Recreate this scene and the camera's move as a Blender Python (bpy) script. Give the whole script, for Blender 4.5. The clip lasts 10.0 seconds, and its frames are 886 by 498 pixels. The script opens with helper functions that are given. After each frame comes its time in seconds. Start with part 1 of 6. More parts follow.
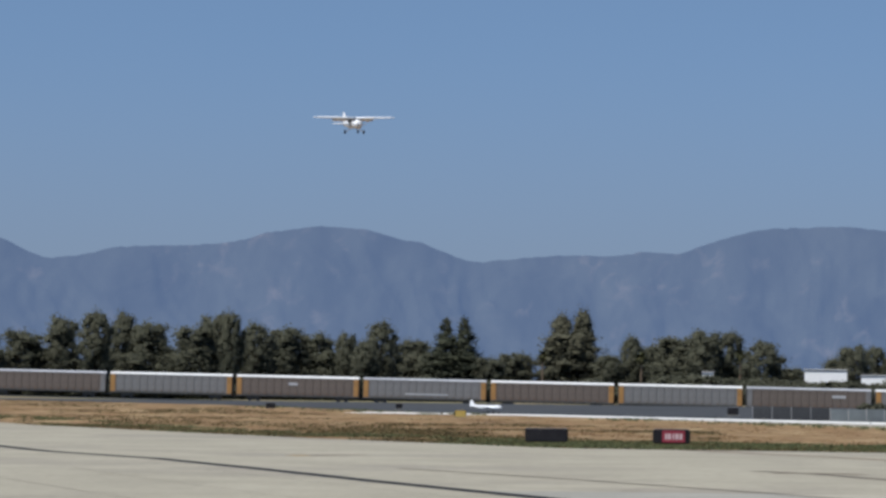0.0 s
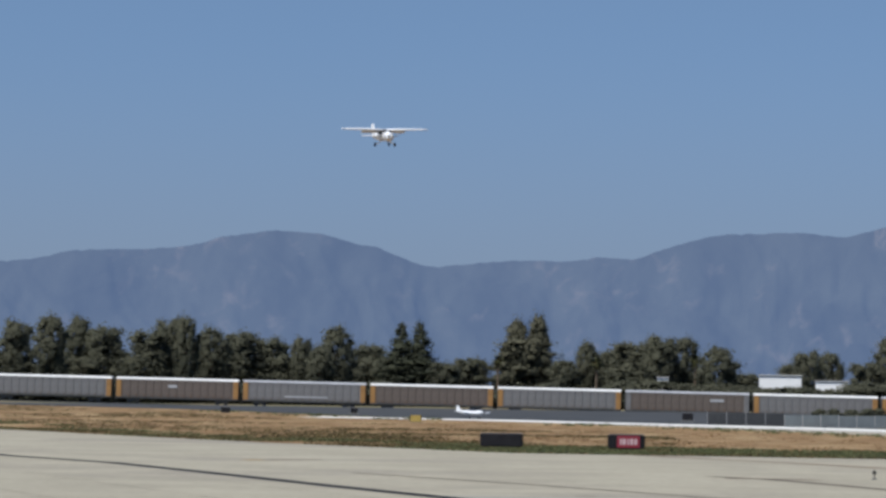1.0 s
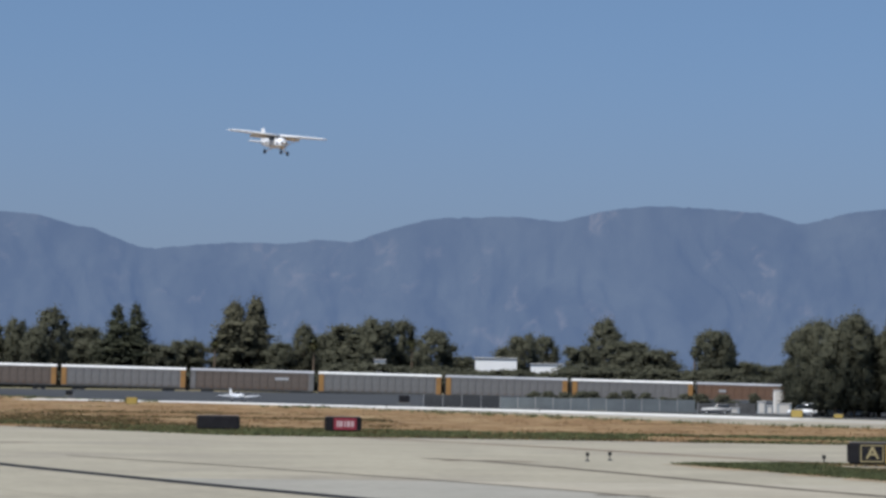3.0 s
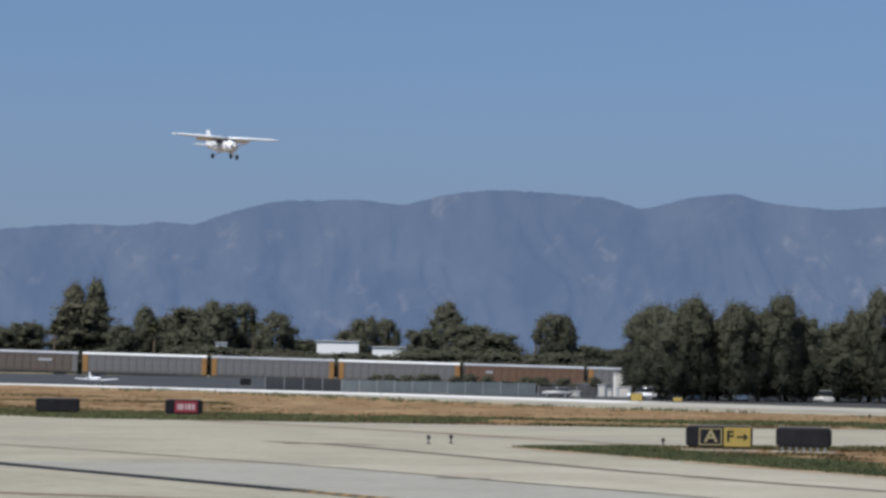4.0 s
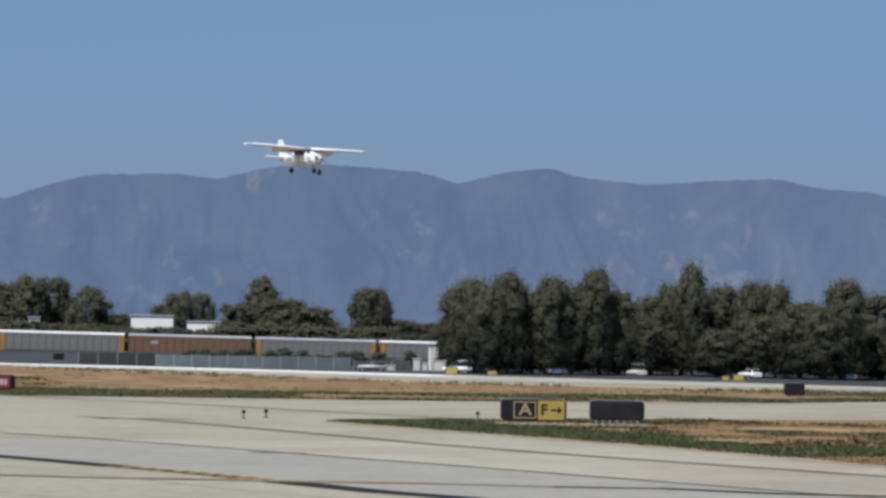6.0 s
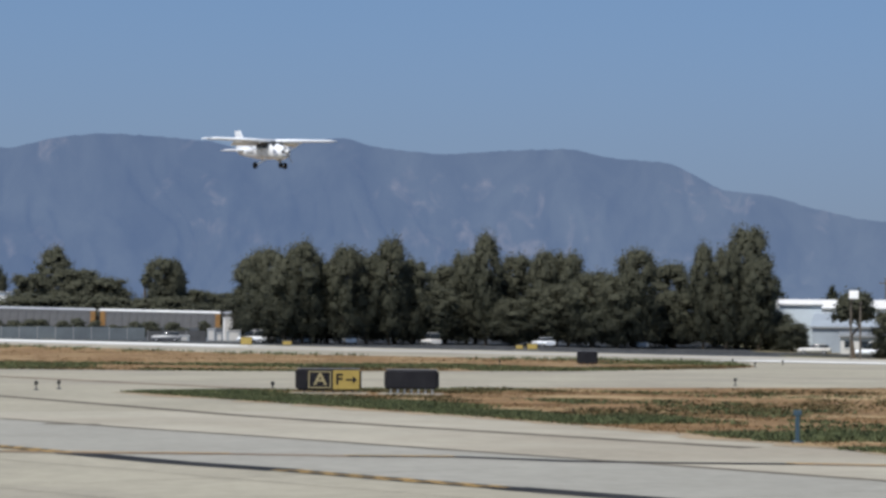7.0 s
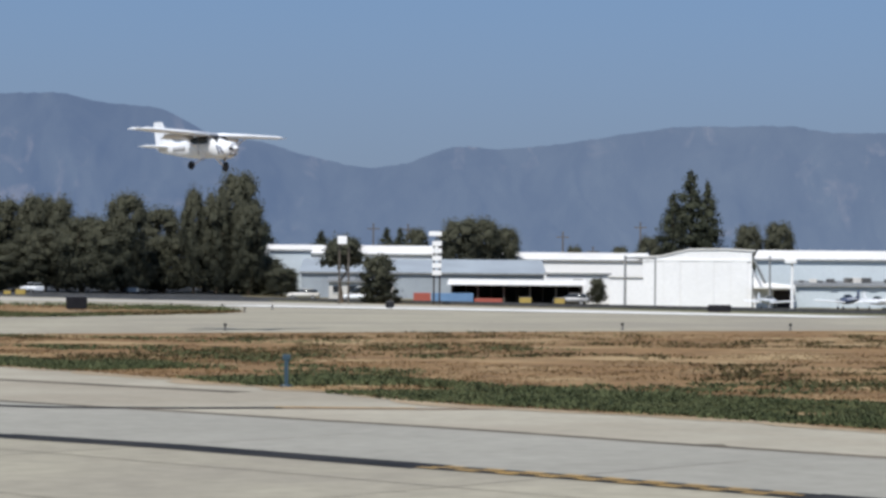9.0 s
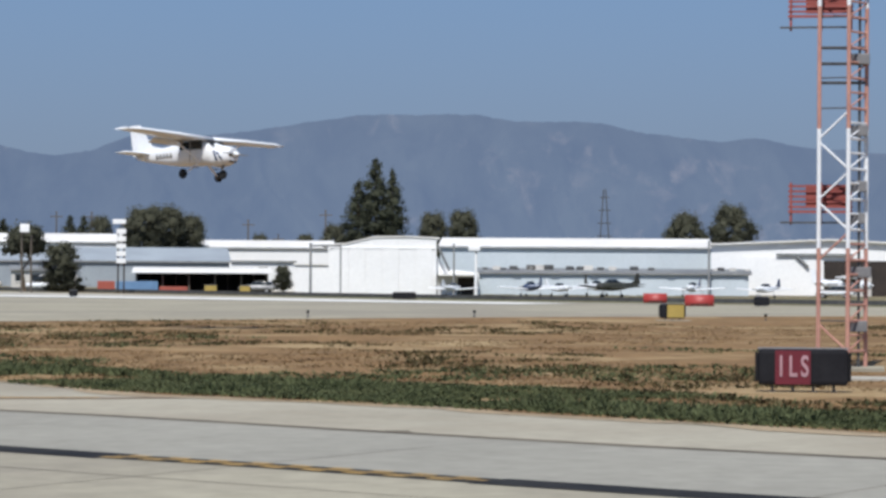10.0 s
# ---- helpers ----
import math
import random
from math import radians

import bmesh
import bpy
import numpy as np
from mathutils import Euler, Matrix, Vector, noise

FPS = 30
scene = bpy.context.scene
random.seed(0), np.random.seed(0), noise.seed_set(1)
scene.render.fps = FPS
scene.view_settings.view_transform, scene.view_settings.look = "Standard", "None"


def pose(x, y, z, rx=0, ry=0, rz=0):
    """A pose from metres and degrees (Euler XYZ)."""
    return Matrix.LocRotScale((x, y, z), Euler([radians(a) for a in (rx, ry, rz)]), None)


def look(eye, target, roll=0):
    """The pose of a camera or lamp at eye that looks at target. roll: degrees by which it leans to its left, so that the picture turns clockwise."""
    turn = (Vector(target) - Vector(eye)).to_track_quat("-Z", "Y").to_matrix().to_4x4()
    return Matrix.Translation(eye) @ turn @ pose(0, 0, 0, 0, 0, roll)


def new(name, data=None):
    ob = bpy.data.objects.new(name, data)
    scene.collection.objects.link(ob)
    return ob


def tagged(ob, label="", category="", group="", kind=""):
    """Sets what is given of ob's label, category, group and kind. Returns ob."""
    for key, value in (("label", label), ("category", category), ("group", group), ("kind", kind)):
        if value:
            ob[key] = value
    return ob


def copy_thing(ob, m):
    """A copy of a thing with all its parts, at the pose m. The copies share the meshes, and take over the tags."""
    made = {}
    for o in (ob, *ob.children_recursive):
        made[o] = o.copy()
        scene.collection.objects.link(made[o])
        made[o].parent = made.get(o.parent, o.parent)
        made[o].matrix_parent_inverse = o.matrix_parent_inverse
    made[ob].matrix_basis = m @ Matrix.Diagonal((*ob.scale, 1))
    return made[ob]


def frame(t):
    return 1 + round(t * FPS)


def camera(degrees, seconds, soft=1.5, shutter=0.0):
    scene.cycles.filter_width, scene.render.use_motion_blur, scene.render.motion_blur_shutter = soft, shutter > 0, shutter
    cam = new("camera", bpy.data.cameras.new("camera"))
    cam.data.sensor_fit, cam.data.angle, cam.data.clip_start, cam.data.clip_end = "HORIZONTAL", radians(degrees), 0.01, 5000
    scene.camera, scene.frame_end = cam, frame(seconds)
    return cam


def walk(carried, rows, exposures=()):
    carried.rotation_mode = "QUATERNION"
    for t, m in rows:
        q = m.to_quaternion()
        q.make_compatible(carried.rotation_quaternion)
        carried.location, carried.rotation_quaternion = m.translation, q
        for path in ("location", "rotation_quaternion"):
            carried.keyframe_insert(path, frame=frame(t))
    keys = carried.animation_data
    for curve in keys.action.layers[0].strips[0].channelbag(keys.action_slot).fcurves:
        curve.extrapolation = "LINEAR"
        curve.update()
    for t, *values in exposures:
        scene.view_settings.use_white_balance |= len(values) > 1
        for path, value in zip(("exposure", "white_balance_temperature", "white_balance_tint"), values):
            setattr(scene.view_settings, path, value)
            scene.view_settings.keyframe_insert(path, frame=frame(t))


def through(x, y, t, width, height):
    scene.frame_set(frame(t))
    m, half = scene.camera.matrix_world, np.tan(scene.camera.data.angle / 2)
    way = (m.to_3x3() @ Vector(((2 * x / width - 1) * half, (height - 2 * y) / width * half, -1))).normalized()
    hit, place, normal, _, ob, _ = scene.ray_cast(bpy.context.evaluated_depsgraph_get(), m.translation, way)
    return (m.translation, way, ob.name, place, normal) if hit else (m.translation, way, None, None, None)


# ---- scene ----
cam = camera(19.0, 10.0, soft=3.0)
EYE = 3.2
# seconds, heading to the right of +y, tilt up, roll (degrees)
PATH = [(0.0, 0.0, 3.316, 0.675), (0.5, 0.46, 3.558, 0.77), (1.0, 0.958, 3.431, 0.817), (1.5, 1.776, 3.484, 0.866),
        (2.0, 3.149, 3.556, 0.881), (2.5, 4.983, 3.455, 0.849), (3.0, 7.068, 3.136, 0.852), (3.2, 7.81, 3.06, 0.86),
        (4.3, 11.28, 2.76, 0.965), (4.5, 11.684, 2.723, 0.975), (5.0, 12.176, 2.487, 0.946), (5.2, 12.42, 2.45, 0.93),
        (6.3, 15.74, 2.19, 0.76), (6.5, 16.679, 2.058, 0.738), (7.0, 18.949, 1.718, 0.558), (7.5, 21.453, 1.336, 0.499),
        (8.0, 24.052, 1.058, 0.458), (8.5, 26.921, 0.752, 0.535), (9.0, 29.959, 0.632, 0.512), (9.5, 33.008, 0.49, 0.394),
        (10.0, 36.762, 0.416, 0.35)]
walk(cam, [(t, pose(0, 0, EYE, 0, 0, -a) @ pose(0, 0, 0, 90 + p) @ pose(0, 0, 0, 0, 0, r)) for t, a, p, r in PATH])

# ---- world and sun ----
SUN_AZ, SUN_EL = 229.0, 57.0
world = bpy.data.worlds.new("sky")
scene.world = world
world.use_nodes = True
wn = world.node_tree
sky = wn.nodes.new("ShaderNodeTexSky")
sky.sky_type = "NISHITA"
sky.sun_disc = False
sky.sun_elevation = radians(SUN_EL)
sky.sun_rotation = radians(SUN_AZ)
sky.altitude = 300
sky.air_density = 1.0
sky.dust_density = 0.3
sky.ozone_density = 4.0
wn.nodes["Background"].inputs["Strength"].default_value = 0.100
# the clear upper sky reaches down to a layer of dry, dusty haze over the horizon
wc = wn.nodes.new("ShaderNodeTexCoord")
wm = wn.nodes.new("ShaderNodeMapping")
wm.inputs["Scale"].default_value = (1.0, 1.0, 0.6)
wm.inputs["Location"].default_value = (0.0, 0.0, 0.165)
wn.links.new(wc.outputs["Generated"], wm.inputs["Vector"])
wn.links.new(wm.outputs[0], sky.inputs["Vector"])
wz = wn.nodes.new("ShaderNodeSeparateXYZ")
wn.links.new(wc.outputs["Generated"], wz.inputs[0])
wr = wn.nodes.new("ShaderNodeMapRange")
wr.interpolation_type = "SMOOTHSTEP"
for key, val in (("From Min", 0.0), ("From Max", 0.15), ("To Min", 1.0), ("To Max", 0.0)):
    wr.inputs[key].default_value = val
wn.links.new(wz.outputs[2], wr.inputs["Value"])
wx = wn.nodes.new("ShaderNodeMix")
wx.data_type = "RGBA"
wx.inputs[7].default_value = (2.15, 2.75, 3.75, 1.0)
wn.links.new(wr.outputs[0], wx.inputs[0])
wn.links.new(sky.outputs[0], wx.inputs[6])
wn.links.new(wx.outputs[2], wn.nodes["Background"].inputs["Color"])
sun = new("sun", bpy.data.lights.new("sun", "SUN"))
sun.data.energy = 5.0
sun.data.angle = radians(0.53)
sun.data.color = (1.0, 0.975, 0.94)
sa, se = radians(SUN_AZ), radians(SUN_EL)
sun.matrix_world = look((math.sin(sa) * math.cos(se) * 50, math.cos(sa) * math.cos(se) * 50, math.sin(se) * 50), (0, 0, 0))
scene.view_settings.exposure = 0.0


# ---- materials ----
def material(name, a, b=None, rough=0.7, metal=0.0, scale=2.0, fine=30.0, grain=0.25, bump=0.0, island=0.0, through=0.0, contrast=(0.35, 0.65), third=None, third_scale=0.05):
    """Two colours mixed by a broad noise, darkened and lightened by a fine one; bump from the fine noise."""
    m = bpy.data.materials.new(name)
    m.use_nodes = True
    nt, p = m.node_tree, m.node_tree.nodes["Principled BSDF"]
    N, L = nt.nodes.new, nt.links.new
    b = b or tuple(c * 0.82 for c in a)
    co = N("ShaderNodeTexCoord").outputs["Object"]

    def noisy(s, detail=5.0, rgh=0.6):
        n = N("ShaderNodeTexNoise")
        n.inputs["Scale"].default_value, n.inputs["Detail"].default_value, n.inputs["Roughness"].default_value = s, detail, rgh
        L(co, n.inputs["Vector"])
        return n.outputs["Fac"]

    def ramp(src, lo, hi):
        r = N("ShaderNodeMapRange")
        r.inputs["From Min"].default_value, r.inputs["From Max"].default_value = lo, hi
        L(src, r.inputs["Value"])
        return r.outputs[0]

    def mixc(fac, c1, c2, mode="MIX"):
        x = N("ShaderNodeMix")
        x.data_type, x.blend_type = "RGBA", mode
        for sock, v in ((x.inputs[0], fac), (x.inputs[6], c1), (x.inputs[7], c2)):
            if isinstance(v, (int, float)):
                sock.default_value = v
            elif isinstance(v, tuple):
                sock.default_value = (*v, 1.0)
            else:
                L(v, sock)
        return x.outputs[2]

    col = mixc(ramp(noisy(scale), *contrast), a, b)
    if third:
        col = mixc(ramp(noisy(third_scale, 6.0, 0.65), 0.5, 0.62), col, third)
    f = noisy(fine, 4.0, 0.7)
    g = ramp(f, 0.25, 0.75)
    grey = N("ShaderNodeMapRange")
    grey.inputs["To Min"].default_value, grey.inputs["To Max"].default_value = 1.0 - grain, 1.0 + grain
    L(g, grey.inputs["Value"])
    col = mixc(1.0, col, grey.outputs[0], "MULTIPLY")
    if island:
        geo = N("ShaderNodeNewGeometry").outputs["Random Per Island"]
        k = N("ShaderNodeMapRange")
        k.inputs["To Min"].default_value, k.inputs["To Max"].default_value = 1.0 - island, 1.0 + island
        L(geo, k.inputs["Value"])
        col = mixc(1.0, col, k.outputs[0], "MULTIPLY")
    L(col, p.inputs["Base Color"])
    p.inputs["Roughness"].default_value, p.inputs["Metallic"].default_value = rough, metal
    if rough >= 0.75:
        p.inputs["Specular IOR Level"].default_value = 0.2
    if bump:
        bp = N("ShaderNodeBump")
        bp.inputs["Strength"].default_value, bp.inputs["Distance"].default_value = bump, 0.03
        L(f, bp.inputs["Height"])
        L(bp.outputs[0], p.inputs["Normal"])
    if through:
        tr = N("ShaderNodeBsdfTranslucent")
        mx = N("ShaderNodeMixShader")
        mx.inputs[0].default_value = through
        L(col, tr.inputs["Color"])
        L(p.outputs[0], mx.inputs[1])
        L(tr.outputs[0], mx.inputs[2])
        L(mx.outputs[0], nt.nodes["Material Output"].inputs["Surface"])
    return m


def shiny(name, c, rough=0.15, metal=0.0):
    return material(name, c, tuple(x * 0.93 for x in c), rough, metal, 1.5, 12.0, 0.05)


M = {}
M["concrete"] = material("concrete", (0.325, 0.300, 0.231), (0.27, 0.248, 0.191), 0.9, 0, 0.12, 1.6, 0.16, 0.1, third=(0.25, 0.227, 0.183), third_scale=0.03)
M["lane"] = material("grey_lane_concrete", (0.29, 0.279, 0.24), (0.255, 0.245, 0.21), 0.9, 0, 0.15, 1.6, 0.14, 0.1)
M["strip"] = material("pale_shoulder_concrete", (0.365, 0.337, 0.268), (0.31, 0.286, 0.226), 0.9, 0, 0.12, 1.6, 0.16, 0.1, third=(0.28, 0.25, 0.195), third_scale=0.05)
M["runway"] = material("runway_concrete", (0.40, 0.375, 0.325), (0.34, 0.32, 0.275), 0.9, 0, 0.08, 2.0, 0.1, 0.1)
M["gravel"] = material("grey_gravel", (0.055, 0.058, 0.062), (0.04, 0.043, 0.046), 0.95, 0, 0.1, 2.0, 0.2, 0.2)
M["dirt"] = material("dry_grass_ground", (0.228, 0.141, 0.066), (0.155, 0.094, 0.045), 1.0, 0, 0.28, 1.3, 0.38, 0.4, third=(0.31, 0.225, 0.12), third_scale=0.11)
M["ground"] = material("bare_ground", (0.20, 0.16, 0.10), (0.12, 0.12, 0.06), 1.0, 0, 0.02, 0.8, 0.25, 0.2)
M["line_black"] = material("black_line_paint", (0.012, 0.012, 0.013), (0.026, 0.025, 0.024), 0.85, 0, 0.6, 6.0, 0.3)
M["line_yellow"] = material("yellow_line_paint", (0.39, 0.25, 0.085), (0.29, 0.20, 0.09), 0.8, 0, 0.8, 6.0, 0.3)
M["seam"] = material("tar_seam", (0.10, 0.085, 0.065), (0.17, 0.145, 0.11), 0.9, 0, 0.3, 5.0, 0.3)
M["rust_stain"] = material("rubber_stain", (0.14, 0.10, 0.075), (0.22, 0.17, 0.12), 0.9, 0, 0.3, 5.0, 0.3)
M["edge_dirt"] = material("tan_dust_on_concrete", (0.33, 0.255, 0.165), (0.28, 0.225, 0.155), 0.95, 0, 0.35, 4.0, 0.2)
M["white_band"] = material("white_band_surface", (0.75, 0.75, 0.72), (0.6, 0.6, 0.57), 0.8, 0, 0.5, 5.0, 0.15)
M["weed"] = material("green_weed", (0.165, 0.185, 0.092), (0.12, 0.145, 0.07), 0.9, 0, 0.4, 6.0, 0.2, island=0.25, through=0.5)
M["straw"] = material("dry_straw", (0.27, 0.175, 0.085), (0.2, 0.125, 0.06), 0.95, 0, 0.3, 6.0, 0.2, island=0.35, through=0.5)
M["scrub"] = material("brown_scrub", (0.17, 0.135, 0.07), (0.125, 0.11, 0.055), 0.95, 0, 0.3, 6.0, 0.2, island=0.35, through=0.5)
M["leaf"] = material("tree_leaves", (0.117, 0.119, 0.083), (0.092, 0.097, 0.068), 0.85, 0, 0.12, 5.0, 0.12, island=0.15, through=0.5)
M["leaf_grey"] = material("grey_green_leaves", (0.105, 0.103, 0.07), (0.085, 0.085, 0.057), 0.85, 0, 0.15, 5.0, 0.12, island=0.25, through=0.35)
M["needle"] = material("conifer_needles", (0.062, 0.068, 0.045), (0.048, 0.055, 0.036), 0.85, 0, 0.2, 5.0, 0.15, island=0.25, through=0.3)
M["frond"] = material("palm_fronds", (0.07, 0.075, 0.03), (0.05, 0.05, 0.02), 0.8, 0, 0.4, 5.0, 0.2, island=0.35)
M["bark"] = material("bark", (0.16, 0.12, 0.085), (0.09, 0.07, 0.05), 0.95, 0, 1.5, 12.0, 0.3, 0.5)
M["white_paint"] = material("white_paint", (0.79, 0.81, 0.83), (0.75, 0.77, 0.79), 0.35, 0, 0.8, 8.0, 0.04)
M["white_metal"] = material("white_sheet_metal", (0.86, 0.86, 0.85), (0.80, 0.80, 0.79), 0.5, 0, 0.15, 2.5, 0.06)
M["white_roof"] = material("white_roof_sheet", (0.78, 0.77, 0.74), (0.66, 0.64, 0.60), 0.6, 0, 0.12, 2.0, 0.08)
M["grey_roof"] = material("grey_roof_sheet", (0.22, 0.23, 0.23), (0.16, 0.165, 0.17), 0.6, 0, 0.2, 3.0, 0.12)
M["grey_wall"] = material("grey_blue_sheet", (0.33, 0.37, 0.40), (0.27, 0.30, 0.33), 0.55, 0, 0.2, 3.0, 0.08)
# copy of the white sheet metal with wall shade mixed in as blue-grey
M["shade_tinted_sheet"] = material("shade_tinted_white_sheet", (0.56, 0.62, 0.66), (0.50, 0.56, 0.60), 0.5, 0, 0.15, 2.5, 0.07)
M["screen_grey"] = material("dusty_screen_sheet", (0.135, 0.155, 0.165), (0.105, 0.12, 0.13), 0.8, 0, 0.3, 3.0, 0.12)
M["pale_wall"] = material("pale_stucco", (0.60, 0.58, 0.54), (0.50, 0.48, 0.45), 0.9, 0, 0.3, 4.0, 0.08)
# near-black for shade painted inside openings, and for parts dark in themselves
M["dark"] = material("painted_shade_and_dark_parts", (0.035, 0.03, 0.028), (0.05, 0.04, 0.035), 0.9, 0, 0.5, 5.0, 0.2)
M["black_sign"] = material("black_sign_sheet", (0.010, 0.010, 0.013), (0.016, 0.016, 0.019), 0.8, 0, 1.5, 12.0, 0.12)
M["red_sign"] = material("red_sign_face", (0.27, 0.028, 0.048), (0.22, 0.023, 0.04), 0.5, 0, 1.0, 10.0, 0.08)
M["yellow_sign"] = material("yellow_sign_face", (0.40, 0.29, 0.075), (0.33, 0.24, 0.06), 0.5, 0, 1.0, 10.0, 0.08)
M["letter_white"] = material("white_letter", (0.60, 0.44, 0.45), None, 0.5, 0, 1.0, 10.0, 0.05)
M["letter_yellow"] = material("yellow_letter", (0.33, 0.28, 0.15), None, 0.5, 0, 1.0, 10.0, 0.05)
M["steel"] = material("galvanised_steel", (0.34, 0.34, 0.34), (0.26, 0.26, 0.26), 0.5, 0.3, 1.0, 10.0, 0.12)
M["dark_steel"] = material("dark_steel", (0.09, 0.09, 0.09), (0.06, 0.06, 0.06), 0.55, 0.2, 1.0, 10.0, 0.15)
M["box_grey"] = material("weathered_grey_box", (0.20, 0.20, 0.205), (0.15, 0.15, 0.155), 0.6, 0.1, 1.0, 10.0, 0.15)
M["dark_red_sign"] = material("dark_red_sign_face", (0.135, 0.013, 0.024), (0.11, 0.012, 0.02), 0.5, 0, 1.0, 10.0, 0.08)
M["dull_letter"] = material("dull_pink_letter", (0.44, 0.27, 0.30), None, 0.5, 0, 1.0, 10.0, 0.05)
M["mast_red"] = material("faded_orange_red_paint", (0.50, 0.26, 0.20), (0.42, 0.21, 0.17), 0.6, 0, 1.5, 10.0, 0.12)
M["array_red"] = material("red_antenna_paint", (0.31, 0.075, 0.062), (0.25, 0.062, 0.052), 0.6, 0, 1.5, 10.0, 0.12)
M["barrier_red"] = material("red_plastic", (0.36, 0.04, 0.035), (0.29, 0.035, 0.03), 0.5, 0, 1.0, 8.0, 0.08)
M["rail_grey"] = material("grey_railcar_steel", (0.165, 0.165, 0.17), (0.125, 0.122, 0.125), 0.7, 0, 0.35, 4.0, 0.14, third=(0.12, 0.10, 0.085), third_scale=0.3)
M["rail_brown"] = material("weathered_railcar_steel", (0.135, 0.112, 0.10), (0.105, 0.088, 0.08), 0.75, 0, 0.35, 4.0, 0.16, third=(0.13, 0.085, 0.06), third_scale=0.3)
M["rail_rust"] = material("rusty_railcar_steel", (0.165, 0.10, 0.07), (0.125, 0.08, 0.06), 0.8, 0, 0.35, 4.0, 0.18)
M["rail_yellow"] = material("railcar_yellow_paint", (0.33, 0.175, 0.055), (0.25, 0.13, 0.045), 0.7, 0, 0.5, 5.0, 0.14)
M["roof_bright"] = material("galvanised_roof", (0.80, 0.80, 0.78), (0.70, 0.70, 0.68), 0.45, 0.1, 0.2, 4.0, 0.06)
M["roof_dull"] = material("dull_galvanised_roof", (0.42, 0.43, 0.45), (0.33, 0.34, 0.36), 0.55, 0.1, 0.2, 4.0, 0.1)
M["rubber"] = material("rubber", (0.02, 0.02, 0.021), (0.03, 0.03, 0.03), 0.8, 0, 3.0, 20.0, 0.15)
M["glass_dark"] = shiny("tinted_glass", (0.02, 0.025, 0.03), 0.08)
M["blue_paint"] = material("blue_paint", (0.15, 0.27, 0.44), (0.12, 0.22, 0.37), 0.5, 0, 0.8, 8.0, 0.1)
M["navy"] = material("navy_paint", (0.025, 0.05, 0.13), (0.02, 0.04, 0.1), 0.35, 0, 0.8, 8.0, 0.08)
M["olive"] = material("dark_olive_paint", (0.05, 0.05, 0.035), (0.035, 0.035, 0.03), 0.5, 0, 0.8, 8.0, 0.12)
M["wood_pole"] = material("weathered_pole", (0.14, 0.12, 0.10), (0.10, 0.085, 0.07), 0.9, 0, 1.0, 8.0, 0.2)
M["blue_post"] = material("blue_light_post", (0.03, 0.065, 0.09), (0.025, 0.052, 0.075), 0.5, 0, 2.0, 12.0, 0.1)
M["container_red"] = material("red_container", (0.40, 0.10, 0.07), (0.33, 0.085, 0.06), 0.6, 0, 0.6, 6.0, 0.1)


def far_slope(name, brush, bare, haze_glow):
    """Brush and bare slopes; distance haze is put in as the material's own blue glow."""
    m = bpy.data.materials.new(name)
    m.use_nodes = True
    nt, p = m.node_tree, m.node_tree.nodes["Principled BSDF"]
    N, L = nt.nodes.new, nt.links.new
    uv = N("ShaderNodeTexCoord").outputs["UV"]

    def patches(s, lo, hi, detail, stretch=1.0):
        mp = N("ShaderNodeMapping")
        mp.inputs["Scale"].default_value = (1.0, stretch, 1.0)
        n = N("ShaderNodeTexNoise")
        n.inputs["Scale"].default_value, n.inputs["Detail"].default_value, n.inputs["Roughness"].default_value, n.inputs["Distortion"].default_value = s, detail, 0.62, 0.6
        r = N("ShaderNodeMapRange")
        r.inputs["From Min"].default_value, r.inputs["From Max"].default_value = lo, hi
        L(uv, mp.inputs["Vector"])
        L(mp.outputs[0], n.inputs["Vector"])
        L(n.outputs["Fac"], r.inputs["Value"])
        return r.outputs[0]

    def blend(f, a, b, mode="MIX"):
        x = N("ShaderNodeMix")
        x.data_type, x.blend_type = "RGBA", mode
        for sock, v in ((x.inputs[0], f), (x.inputs[6], a), (x.inputs[7], b)):
            if isinstance(v, (int, float)):
                sock.default_value = v
            elif isinstance(v, tuple):
                sock.default_value = (*v, 1.0)
            else:
                L(v, sock)
        return x.outputs[2]

    both = blend(1.0, patches(0.0045, 0.5, 0.62, 5.0), patches(0.022, 0.52, 0.70, 6.0, 0.7), "MULTIPLY")
    col = blend(patches(0.009, 0.35, 0.65, 6.0, 0.6), brush, tuple(c * 0.45 for c in brush))
    col = blend(both, col, bare)
    L(col, p.inputs["Base Color"])
    p.inputs["Roughness"].default_value = 1.0
    p.inputs["Specular IOR Level"].default_value = 0.0
    # right of the gap the haze glow is raised, though the slopes stand no farther off
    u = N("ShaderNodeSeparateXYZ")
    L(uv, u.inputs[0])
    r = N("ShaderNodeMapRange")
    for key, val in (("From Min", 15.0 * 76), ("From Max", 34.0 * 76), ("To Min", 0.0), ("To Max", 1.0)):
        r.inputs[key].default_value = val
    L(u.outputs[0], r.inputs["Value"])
    L(blend(r.outputs[0], haze_glow, (haze_glow[0] * 1.32, haze_glow[1] * 1.22, haze_glow[2] * 1.10)), p.inputs["Emission Color"])
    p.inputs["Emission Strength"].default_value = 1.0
    return m


# the last colour is the haze, emitted by the slopes themselves
M["mountain"] = far_slope("glowing_haze_mountain_slope", (0.030, 0.032, 0.026), (0.085, 0.070, 0.056), (0.092, 0.143, 0.262))


# ---- mesh helpers ----
def part(name, bm, mat, parent=None, label=""):
    me = bpy.data.meshes.new(name)
    bm.normal_update()
    bm.to_mesh(me)
    bm.free()
    me.materials.append(mat)
    ob = new(name, me)
    ob.parent = parent
    return tagged(ob, label) if label else ob


